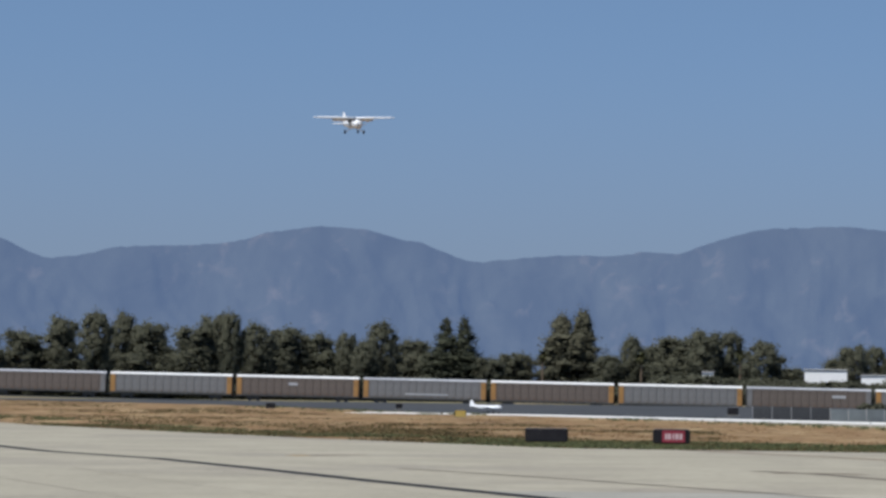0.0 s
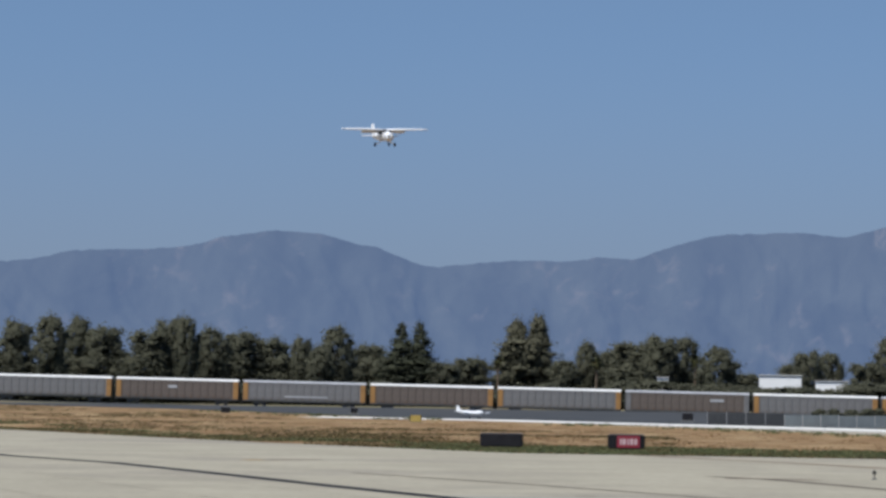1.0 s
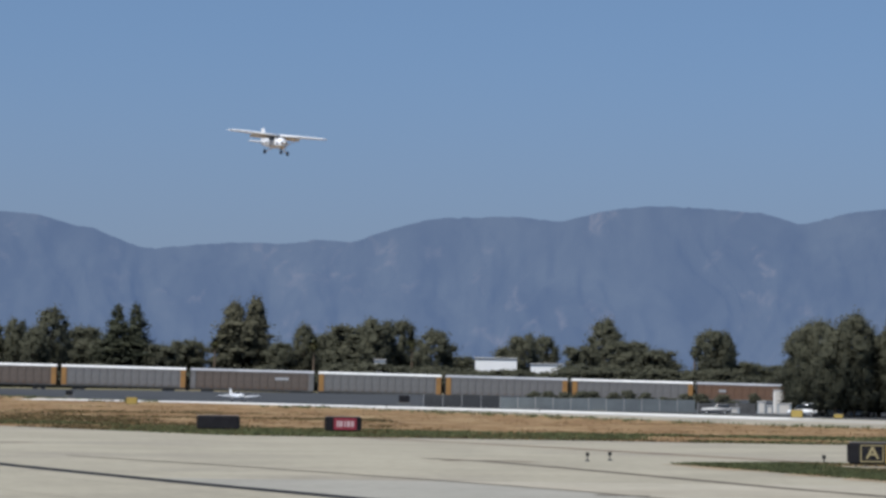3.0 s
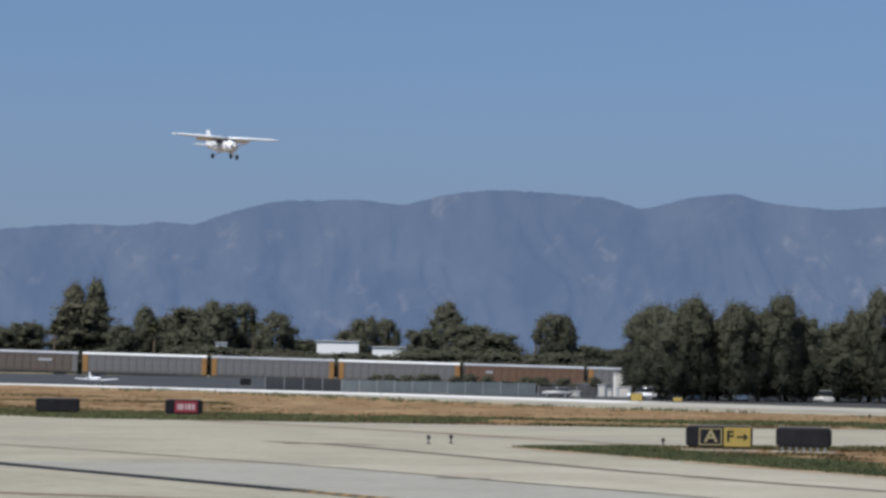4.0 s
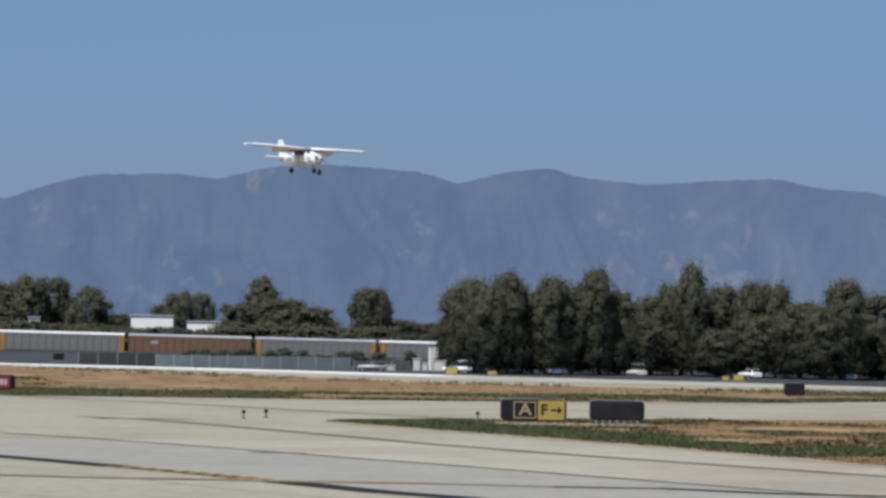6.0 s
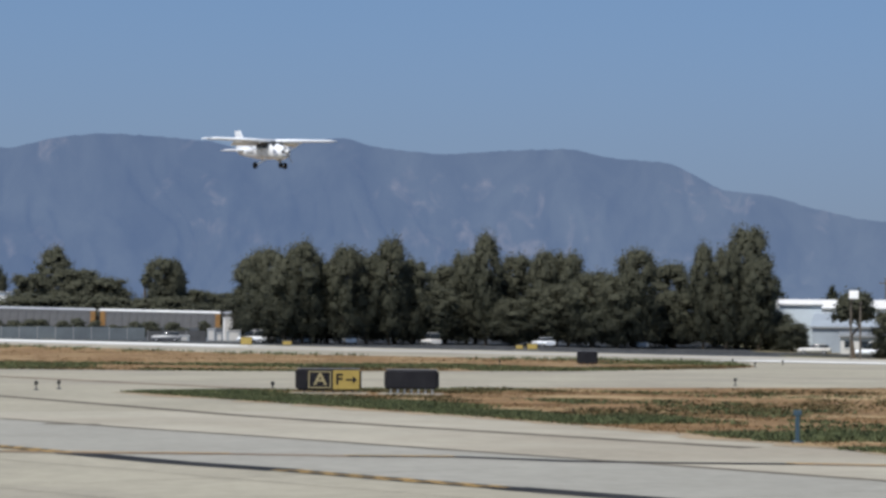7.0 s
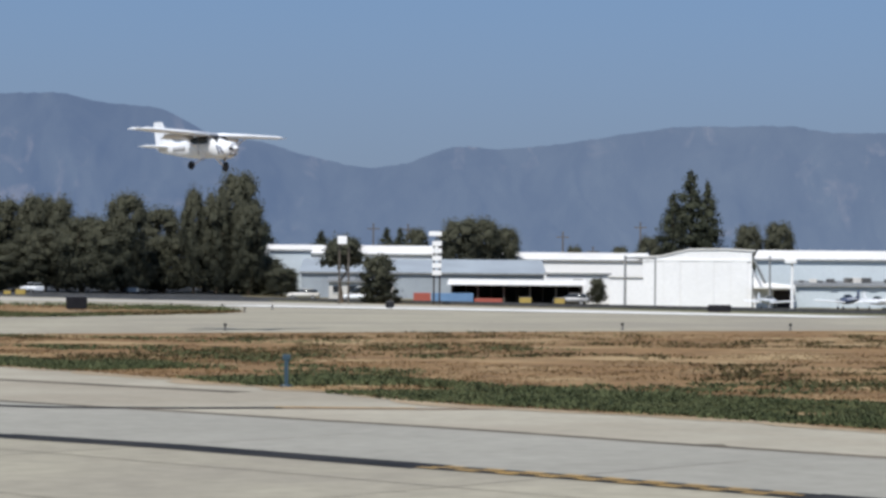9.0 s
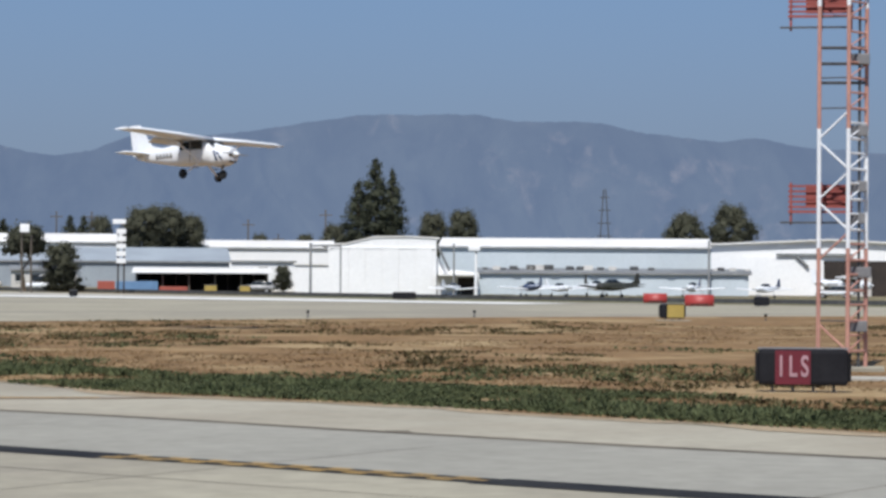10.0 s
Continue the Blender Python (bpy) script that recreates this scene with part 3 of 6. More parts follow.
def plant_trees():
    rng = random.Random(5)
    g = "trees behind the railway"
    far = [tree("tree", 18, 11, 11 + i, "dark green broad-leaved tree behind the railway", leaves=8000, leaf=0.24, low=0.02) for i in range(5)]
    grey = [tree("tree", 20, 11, 31 + i, "tall grey-green eucalyptus tree behind the railway", "leaf_grey", 8000, 0.23, 0.05, tall=True) for i in range(1)]
    con = [conifer("conifer", 22, 8, 51 + i, "dark pointed conifer with drooping branches") for i in range(2)]
    plm = palm("palm_tree", 16, 61, "palm tree with a shaggy dry skirt")
    used = set()

    def put(root, az, d, h, w, h0, w0, group):
        o = stand(root, az, d, h, w, h0, w0, rng.uniform(0, 360), id(root) not in used)
        used.add(id(root))
        return tagged(o, group=group)

    D = 650.0
    # bearing, crest above the eye in thousandths of the distance, width in metres
    rows = [(-9.9, 25, 13), (-9.0, 24.3, 13.5), (-8.17, 29.4, 10), (-7.43, 31.8, 8.8), (-6.87, 31.7, 8.5), (-6.34, 30.4, 9.2), (-5.33, 29.6, 8.5), (-4.85, 28.8, 8.3), (-4.54, 28.7, 6), (-3.99, 23.7, 9.7),
            (-3.39, 29.2, 8.6), (-2.72, 27, 7.2), (-2.08, 22.9, 5), (-1.67, 18.9, 7), (-1.31, 24.7, 9.2), (-0.58, 24.9, 7.8), (1.02, 18.2, 6.4), (1.63, 16.8, 9), (3.58, 16.1, 8.3), (4.13, 20.9, 7), (4.61, 23.8, 8.3),
            (5.28, 27.7, 12), (5.64, 25, 8.3), (6.19, 24, 7.5), (6.91, 19.9, 9.7), (7.45, 15.1, 8.3), (8.53, 20, 6.1), (8.85, 20.4, 7), (9.31, 19.6, 7)]
    rows += [(10.65, 23.8, 10), (11.14, 22.2, 9.7), (11.68, 19.4, 8.3), (10.1, 16.9, 8.3), (12.92, 22.2, 9.2), (13.2, 20.2, 5.5), (13.65, 14.5, 5.5), (14.23, 11.5, 12.5), (15.07, 10, 12.5)]
    for i, (a, e, w) in enumerate(rows):
        d = D + rng.uniform(-20, 30)
        put(far[i % 5], a, d, e * 0.001 * d + 0.1, w * 1.3, 18, 11, g)
    for a, e, w in ((2.57, 33.2, 7.5), (3.06, 32.5, 7.0), (2.80, 25.0, 19)):
        put(grey[0], a, D, e * 0.001 * D, w * 1.35, 20, 11, g)
    for i, (a, e, w) in enumerate(((0.09, 31.6, 10.5), (0.48, 32.1, 11.0), (0.25, 25, 15))):
        put(con[i % 2], a, D, e * 0.001 * D, w * 1.15, 22, 8, g)
    for a, e in ((2.18, 20.0), (4.31, 23.8), (6.43, 25.9), (12.53, 23.2)):
        put(plm, a, D - 15, e * 0.001 * D, 3.6 + 8, 16, 11.6, g)
    fill = [-9.6, -8.6, -7.7, -6.75, -5.9, -4.6, -3.75, -3.0, -2.4, -1.7, -0.9, -0.2, 0.8, 1.4, 3.6, 4.4, 5.0, 5.8, 6.4, 11.0, 11.8, 13.0, 14.0]
    for i, a in enumerate(fill):
        put(far[(i * 2 + 1) % 5], a, 672 + rng.uniform(-6, 12), (rng.uniform(15, 20) if a < 0 else rng.uniform(11, 15)) * 0.67, rng.uniform(11, 15), 18, 11, g)
    # low growth under the far trees, along the tracks
    bush = [tree("bush", 5, 7, 71 + i, "low dark green bush beside the railway", leaves=2600, leaf=0.2, low=-0.08) for i in range(2)]
    for i in range(34):
        put(bush[i % 2], -10 + i * 0.74, 622 + rng.uniform(-6, 10), rng.uniform(3.6, 6.2), rng.uniform(8, 12), 5, 7, "bushes behind the railway")
    for i in range(14):
        tall = rng.uniform(6.2, 7.4) * (0.88 if 7.4 < 5.0 + i * 0.62 < 9.9 else 1.0)
        put(bush[i % 2], 5.0 + i * 0.62, 624 + rng.uniform(-2, 3), tall, rng.uniform(10, 14), 5, 7, "bushes behind the railway")
    for i in range(15):
        put(bush[i % 2], 9.1 + i * 0.33 + rng.uniform(-0.12, 0.12), 430 + rng.uniform(-5, 8), rng.uniform(1.6, 3.2), rng.uniform(2.2, 3.6), 5, 7, "bushes before the railway")
    # the row of large trees beside the runway
    g = "row of large trees beside the runway"
    near = [tree("tree", 15, 8.5, 81 + i, "large dark green tree with foliage almost down to the ground", leaves=16000, leaf=0.155, low=0.10) for i in range(4)]
    rows = [(14.80, 23.5, 5.5), (15.14, 26.7, 6), (15.56, 25.7, 5.5), (15.95, 30.1, 6), (16.46, 28.5, 6), (16.84, 31.1, 5), (17.32, 30.3, 6), (17.81, 31.7, 5), (18.29, 29.5, 6.2), (19.0, 23.9, 6.4), (19.46, 30.8, 5.6),
            (19.9, 33.8, 4.6), (20.58, 31.4, 7), (21.16, 30, 5), (21.67, 31.6, 5.2), (22.2, 21, 6.4), (22.72, 24.9, 6.4), (23.14, 31.7, 5.8), (23.87, 27.6, 7.6), (24.59, 31.2, 3.6), (25.08, 36, 5), (25.5, 39.9, 6.4), (25.75, 31, 5.4),
            (25.27, 19, 9), (26.13, 9.3, 6.6), (26.49, 4.5, 4.4)]
    # lower growth between and behind the tall crowns
    rows += [(15.35 + 0.86 * k, 15 + 4 * (k % 3), 7.5) for k in range(13)]
    for i, (a, e, w) in enumerate(rows):
        d = 388 + rng.uniform(-6, 14) + (9 if i > 25 else 0)
        put(near[i % 4], a, d, (e * 0.001 * d + 2.4) * (1.07 if i < 26 else 1.0), w * 1.42, 15, 8.5, g)
    # trees round the hangars
    g = "trees behind the hangars"
    for a, e, w, d in ((30.3, 22.5, 8, 430), (30.75, 25, 9, 435), (31.3, 22, 7, 440), (36.55, 21.3, 6, 470), (37.2, 22.4, 6.5, 470), (34.42, 14.5, 6, 470), (42.01, 20.7, 8, 460), (42.98, 24, 8.5, 460),
                       (29.4, 18.0, 5, 470), (32.8, 12.5, 4, 480), (33.8, 11.7, 4, 480)):
        put(near[rng.randrange(4)], a, d, e * 0.001 * d + 3.2, w * 1.15, 15, 8.5, g)
    for a, e, w, d in ((34.92, 33.3, 6, 470), (35.3, 42.5, 7, 470), (35.66, 37.6, 5, 470), (26.12, 19.2, 5, 480), (27.32, 16.2, 5, 480), (28.74, 17.5, 4, 500), (29.03, 17.5, 4, 500)):
        put(con[rng.randrange(2)], a, d, e * 0.001 * d + 3.2, w, 22, 8, g)
    # small trees before the buildings
    high = tree("tree", 8.6, 4.6, 95, "small tree with a high crown by the timber poles", leaves=3000, leaf=0.16, low=0.58)
    put(high, 27.80, 330, 8.3, 6.4, 8.6, 4.6, "small trees by the buildings")
    put(far[2], 28.57, 330, 5.4, 5.4, 18, 11, "small trees by the buildings")
    put(near[0], 33.3, 345, 4.0, 3.2, 15, 8.5, "small trees by the buildings")


plant_trees()


# ---- the freight train ----
def railcar(style):
    side, ends, roof, label = style
    root = empty("autorack_railcar", None, label, "railcar", "railcars of the freight train")
    L, W = 13.6, 1.52
    part("underframe", boxed(-L, L, -1.3, 1.3, 0.95, 1.35, bevel=0.05), M["dark_steel"], root)
    part("body", boxed(-L + 0.15, L - 0.15, -W + 0.08, W - 0.08, 1.3, 5.35), M[side], root)
    out = [(-W, 5.25), (-W, 5.42), (-W * 0.8, 5.62), (-W * 0.4, 5.74), (0, 5.78), (W * 0.4, 5.74), (W * 0.8, 5.62), (W, 5.42), (W, 5.25)]
    bm = prism(out, -L, L)
    bmesh.ops.rotate(bm, verts=bm.verts, cent=(0, 0, 0), matrix=Matrix.Rotation(radians(90), 3, "Z"))
    part("roof", bm, M[roof], root)
    n = 14
    panel = None
    for k in range(n):
        x0 = -L + 1.5 + (2 * L - 3.0) / n * k
        if panel is None:
            panel = part("side_panel", boxed(0.04, (2 * L - 3.0) / n - 0.10, -W, -W + 0.10, 1.55, 5.15, bevel=0.02), M[side], root)
            panel.location.x = x0
            rib = part("rib", boxed(-0.05, 0.05, -W - 0.05, -W + 0.08, 1.35, 5.25), M[side], root)
            rib.location.x = x0
        else:
            for src, nm in ((panel, "side_panel"), (rib, "rib")):
                o = new(nm, src.data)
                o.parent = root
                o.location.x = x0
    for s in (-1, 1):
        part("end_post", boxed(s * (L - 0.62) - 0.55, s * (L - 0.62) + 0.55, -W - 0.03, W + 0.03, 1.4, 5.2, bevel=0.04), M[ends], root)
        part("end_door", boxed(min(s * L, s * (L + 0.12)), max(s * L, s * (L + 0.12)), -1.3, 1.3, 1.3, 5.2, bevel=0.03), M["dark_steel"], root)
        part("coupler", boxed(min(s * L, s * (L + 0.5)), max(s * L, s * (L + 0.5)), -0.2, 0.2, 0.75, 1.05), M["dark_steel"], root)
        bog = part("bogie", boxed(s * 9.8 - 1.4, s * 9.8 + 1.4, -1.1, 1.1, 0.45, 0.95, bevel=0.08), M["dark_steel"], root)
        for dx in (-0.9, 0.9):
            for y in (-0.78, 0.78):
                part("wheel", tubed((s * 9.8 + dx, y - 0.07, 0.46), (s * 9.8 + dx, y + 0.07, 0.46), 0.46, n=14), M["dark_steel"], bog)
    part("sill", boxed(-L + 0.2, L - 0.2, -W - 0.02, -W + 0.1, 1.2, 1.5), M["dark_steel"], root)
    return root


CARS = []


def train():
    A = ("rail_grey", "rail_yellow", "roof_bright", "grey steel autorack railcar with yellow end posts and bright roof")
    B = ("rail_brown", "rail_yellow", "roof_bright", "weathered brown autorack railcar with yellow end posts")
    C = ("rail_grey", "rail_yellow", "roof_dull", "grey steel autorack railcar with dull roof and yellow ends")
    E = ("rail_brown", "rail_grey", "roof_dull", "dark weathered autorack railcar with dull roof")
    F = ("rail_rust", "rail_rust", "roof_dull", "rusty brown autorack railcar")
    made = {}
    order = [E, A, B, C, B, A, E, A, C, A, F, C, A, E, C]
    marks = {3: (0.5, 9.5), 6: (6.5, 3.0), 2: (-1.0, 2.0), 10: (-8, 1.6)}
    for j, st in enumerate(order):
        s0 = -15.2 - 14.1 - 3 * 28.2 + 28.2 * j
        if st[3] in made:
            root = copy_thing(made[st[3]], Matrix())
        else:
            root = made[st[3]] = railcar(st)
        CARS.append((root, s0))
    for j, (x, w) in marks.items():
        part("lettering_bar", boxed(x - w / 2, x + w / 2, -1.60, -1.56, 3.6 if w < 5 else 2.1, 4.2 if w < 5 else 2.45), M["roof_dull"], CARS[j][0], "faded white marking")


train()


def railway():
    g = empty("railway_track", None, "railway track on a gravel bed", "railway", kind="structure")
    for off, nm in ((-0.75, "rail"), (0.75, "rail")):
        vs, fs = [], []
        for s in range(-300, 420, 10):
            x, y = FX + TX * s - TY * off, FY + TY * s + TX * off
            z = track_z(s) - 0.02
            b = len(vs)
            vs += [(x, y - 0.05, z - 0.16), (x, y - 0.05, z), (x, y + 0.05, z), (x, y + 0.05, z - 0.16)]
            if s > -300:
                fs += [(b - 4 + k, b - 4 + (k + 1) % 4, b + (k + 1) % 4, b + k) for k in range(4)]
        raw(nm, vs, fs, M["dark_steel"], g)
    vs, fs = [], []
    for s in range(-300, 420, 10):
        x, y = FX + TX * s, FY + TY * s
        b = len(vs)
        for off, dz in ((-3.4, -0.5), (-1.7, -0.17), (1.7, -0.17), (3.4, -0.5)):
            vs.append((x - TY * off, y + TX * off, track_z(s) + dz))
        if s > -300:
            fs += [(b - 4 + k, b + k, b + k + 1, b - 3 + k) for k in range(3)]
    raw("ballast", vs, fs, M["gravel"], g)


railway()


# ---- light aircraft ----
def wing_half(side, x0, x1, c0, c1, y0, z0, z1, thick):
    """Half of a wing from x0 to x1 (root to tip); y0 is the leading edge at the root."""
    rings = []
    for t in (0.0, 0.45, 0.9, 1.0):
        x = x0 + (x1 - x0) * t
        c = c0 if t <= 0.45 else c0 + (c1 - c0) * (t - 0.45) / 0.55
        z = z0 + (z1 - z0) * t
        th = thick * c * (1.0 if t < 1 else 0.35)
        le = y0 - (c0 - c) * 0.35
        ring = []
        for u, up in ((0, 0.1), (0.03, 0.45), (0.12, 0.8), (0.35, 1.0), (0.65, 0.66), (1.0, 0.06), (1.0, -0.03), (0.6, -0.2), (0.25, -0.32), (0.05, -0.25)):
            ring.append((side * x, le - c * u, z + th * up))
        rings.append(ring)
    return loft(rings)


def wheel_parts(root, x, y, z, r, leg_from, fork=False):
    leg = part("gear_leg", tubed(leg_from, (x * 0.93, y, z + (r * 1.15 if fork else 0.02)), 0.06, 0.045), M["white_paint"], root)
    w = part("wheel", tubed((x - 0.07, y, z), (x + 0.07, y, z), r * 0.5, n=12), M["steel"], root)
    bm = bmesh.new()
    tube(bm, (x - 0.09, y, z), (x + 0.09, y, z), r, n=18)
    bmesh.ops.bevel(bm, geom=[e for e in bm.edges if abs(e.verts[0].co.x - e.verts[1].co.x) < 1e-4], offset=0.04, segments=2, affect="EDGES")
    part("tyre", bm, M["rubber"], w)


def high_wing(m, label, trim="navy", detail=True, group=""):
    """High-wing single, nose to +y, origin at the middle of the wing."""
    root = empty("light_aircraft", m, label, "aircraft", group)
    W = M["white_paint"]
    rings = [oval(1.92, 0, -0.72, 0.30, 0.30), oval(1.82, 0, -0.74, 0.42, 0.40), oval(1.4, 0, -0.76, 0.52, 0.50), oval(0.95, 0, -0.74, 0.56, 0.56),
             oval(0.30, 0, -0.52, 0.57, 0.66), oval(-0.4, 0, -0.50, 0.57, 0.68), oval(-1.2, 0, -0.50, 0.54, 0.66), oval(-1.75, 0, -0.56, 0.46, 0.56), oval(-2.8, 0, -0.56, 0.32, 0.42), oval(-4.1, 0, -0.50, 0.16, 0.28), oval(-4.75, 0, -0.46, 0.06, 0.18)]
    fus = part("fuselage", loft(rings), W, root)
    # windscreen, cabin and rear glass, set just outside the skin
    part("windscreen", loft([[(-0.50, 0.98, -0.26), (0.50, 0.98, -0.26), (0.46, 0.42, 0.12), (-0.46, 0.42, 0.12)], [(-0.52, 1.02, -0.30), (0.52, 1.02, -0.30), (0.48, 0.44, 0.15), (-0.48, 0.44, 0.15)]]), M["glass_dark"], root)
    for s in (-1, 1):
        a, b = sorted((s * 0.555, s * 0.585))
        part("door_window", boxed(a, b, -0.45, 0.30, -0.40, 0.02, bevel=0.01), M["glass_dark"], root)
        a, b = sorted((s * 0.535, s * 0.575))
        part("cabin_window", boxed(a, b, -1.25, -0.55, -0.38, 0.0, bevel=0.01), M["glass_dark"], root)
        part("door_seam", boxed(min(s * 0.56, s * 0.59), max(s * 0.56, s * 0.59), -0.52, -0.49, -1.05, 0.05), M["steel"], root)
        for y0, y1, z0, z1 in ((1.02, 1.22, -1.02, -0.52), (1.22, 1.50, -0.98, -0.60)):
            out = [(s * float(np.interp(y, (0.95, 1.4, 1.82), (0.560, 0.520, 0.42))), y) for y in (y0, y0 + 0.11, y1 + 0.11, y1)]
            part("cowl_stripe", loft([[(x - s * 0.05, y, z) for (x, y), z in zip(out, (z1, z1, z0, z0))], [(x + s * 0.012, y, z) for (x, y), z in zip(out, (z1, z1, z0, z0))]]), M[trim], root)
        for k in range(5):
            y0 = -1.86 - 0.27 * k
            half = [(y, float(np.interp(-y, (1.75, 2.8, 4.1), (0.462, 0.324, 0.166)))) for y in (y0, y0 - 0.19)]
            part("lettering_bar", loft([[(s * (x - 0.03), y, -0.70), (s * (x + 0.006), y, -0.70), (s * (x + 0.006), y, -0.46), (s * (x - 0.03), y, -0.46)] for y, x in half]), M["steel"], root, "grey registration marking")
        part("wing", wing_half(s, 0.0, 5.32, 1.63, 1.12, 0.62, 0.06, 0.20, 0.12), W, root)
        part("wing_tip", loft([[(s * 5.31, -0.35 + 0.50 * u, 0.24 + 0.10 * v) for u, v in ((1, 0), (0.6, 0.6), (-0.2, 0.8), (-1, 0.3), (-1.2, 0), (0, -0.5))], [(s * 5.44, -0.45 + 0.35 * u, 0.20 + 0.03 * v) for u, v in ((1, 0), (0.6, 0.6), (-0.2, 0.8), (-1, 0.3), (-1.2, 0), (0, -0.5))]]), W, root)
        part("flap", loft([[(x, -0.80, 0.03), (x, -0.84, 0.08), (x, -1.26, -0.16), (x, -1.24, -0.19)] for x in (s * 0.58, s * 2.75)]), W, root, "lowered flap in the wing's shade")
        part("strut", tubed((s * 0.55, 0.12, -1.02), (s * 2.55, 0.05, 0.10), 0.05, 0.04), W, root)
        part("tailplane", wing_half(s, 0.05, 1.72, 1.2, 0.85, -3.65, -0.42, -0.42, 0.09), W, root)
        wheel_parts(root, s * 1.26, -0.28, -1.64, 0.24, (s * 0.42, -0.15, -1.12))
        part("step", boxed(min(s * 0.62, s * 0.8), max(s * 0.62, s * 0.8), -0.05, 0.15, -1.32, -1.29), M["dark_steel"], root)
    wheel_parts(root, 0.0, 1.22, -1.66, 0.22, (0.0, 1.22, -1.1), fork=True)
    fin = part("fin", prism([(-2.7, -0.22), (-3.45, -0.06), (-3.80, 0.06), (-4.56, 1.06), (-4.64, 1.10), (-4.98, 1.10), (-4.60, -0.35)], -0.045, 0.045), W, root)
    rudder = part("rudder", prism([(-4.62, -0.5), (-5.0, 1.10), (-5.24, 1.10), (-5.27, 1.02), (-4.98, -0.5)], -0.035, 0.035), W, root)
    for o in (fin, rudder):
        o.data.transform(Matrix.Rotation(radians(90), 4, "Z"))
    part("cowl_intake", boxed(-0.34, 0.34, 1.88, 1.945, -0.80, -0.64, bevel=0.02), M["dark"], root)
    part("cowl_chin", boxed(-0.22, 0.22, 1.72, 1.90, -1.10, -0.95, bevel=0.03), M["dark"], root)
    part("exhaust", tubed((0.2, 1.5, -1.2), (0.22, 1.3, -1.42), 0.05), M["dark_steel"], root)
    prop = part("propeller", prism([(-0.92, -0.02), (-0.5, -0.05), (0, -0.05), (0.5, -0.02), (0.92, 0.0), (0.92, 0.03), (0.5, 0.05), (0, 0.05), (-0.5, 0.02), (-0.92, 0.01)], -0.012, 0.012), M["steel"], root)
    prop.location = (0, 2.04, -0.70)
    part("spinner", loft([oval(-0.06, 0, 0, 0.15, 0.15, 12, 2), oval(0.12, 0, 0, 0.11, 0.11, 12, 2), oval(0.26, 0, 0, 0.02, 0.02, 12, 2)]), W, prop)
    return root, prop


def low_wing(m, label, body="white_paint", tail="white_paint", wing="white_paint", group="", big=1.0):
    """Low-wing single, nose to +y, origin on the ground below the wing."""
    root = empty("parked_aircraft", m @ Matrix.Diagonal((big, big, big, 1)), label, "aircraft", group)
    B = M[body]
    rings = [oval(2.2, 0, 1.25, 0.28, 0.28), oval(2.0, 0, 1.25, 0.42, 0.38), oval(1.0, 0, 1.25, 0.54, 0.46), oval(0.0, 0, 1.25, 0.58, 0.52), oval(-1.4, 0, 1.28, 0.48, 0.46), oval(-3.2, 0, 1.38, 0.24, 0.30), oval(-4.6, 0, 1.45, 0.07, 0.16)]
    part("fuselage", loft(rings), B, root)
    part("canopy", loft([oval(1.0, 0, 1.62, 0.30, 0.06, 12, 2), oval(0.4, 0, 1.72, 0.44, 0.34, 12, 2.4), oval(-0.6, 0, 1.74, 0.44, 0.36, 12, 2.4), oval(-1.5, 0, 1.66, 0.28, 0.10, 12, 2)]), M["glass_dark"], root)
    for s in (-1, 1):
        part("wing", wing_half(s, 0.2, 4.7, 1.6, 1.1, 0.8, 0.95, 1.30, 0.12), M[wing], root)
        part("tailplane", wing_half(s, 0.05, 1.5, 0.95, 0.65, -3.7, 1.5, 1.5, 0.08), M[wing], root)
        wheel_parts(root, s * 1.4, -0.2, 0.22, 0.22, (s * 1.3, -0.1, 1.0))
    wheel_parts(root, 0.0, 1.6, 0.2, 0.2, (0, 1.6, 1.0), fork=True)
    fin = part("fin", prism([(-3.0, 1.55), (-3.9, 1.9), (-4.35, 2.75), (-4.75, 2.75), (-4.95, 1.45)], -0.05, 0.05), M[tail], root)
    fin.data.transform(Matrix.Rotation(radians(90), 4, "Z"))
    prop = part("propeller", boxed(-0.9, 0.9, 2.26, 2.31, 1.20, 1.32, bevel=0.02), M["dark_steel"], root)
    part("spinner", loft([oval(2.18, 0, 1.26, 0.16, 0.16, 12, 2), oval(2.45, 0, 1.26, 0.04, 0.04, 12, 2)]), B, prop)
    return root


HEADING, NOSE_UP = 165.5, 0.5
FLIGHT = [(0.0, -11.64, 339.93, 39.52, 2.13), (0.5, -6.83, 329.29, 38.04, 3.38), (1.0, -1.91, 318.63, 36.47, 2.15), (1.5, 2.65, 307.92, 34.9, 0.87), (2.0, 7.33, 297.18, 33.43, -0.29),
          (2.5, 12.02, 286.39, 31.77, -1.82), (3.0, 16.54, 275.55, 29.75, -2.6), (4.5, 29.88, 242.64, 24.26, 0.22), (5.0, 34.13, 231.51, 22.74, -0.13), (6.5, 46.54, 197.44, 18.04, -0.91),
          (7.0, 50.41, 185.82, 16.54, 1.5), (7.5, 54.11, 174.03, 15.05, 0.48), (8.0, 57.53, 162.09, 13.57, 0.55), (8.5, 60.76, 149.94, 12.22, -0.38), (9.0, 63.77, 137.54, 11.1, -0.57),
          (9.5, 66.42, 124.89, 10.15, -1.11), (10.0, 68.68, 111.96, 9.34, -2.46)]
LANDING, PROPELLER = high_wing(None, "white high-wing light aircraft on landing approach with fixed wheels down")
TAXIING = low_wing(Matrix(), "small white low-wing aircraft taxiing beside the runway", big=0.78)
TAXIING.name = "taxiing_aircraft"
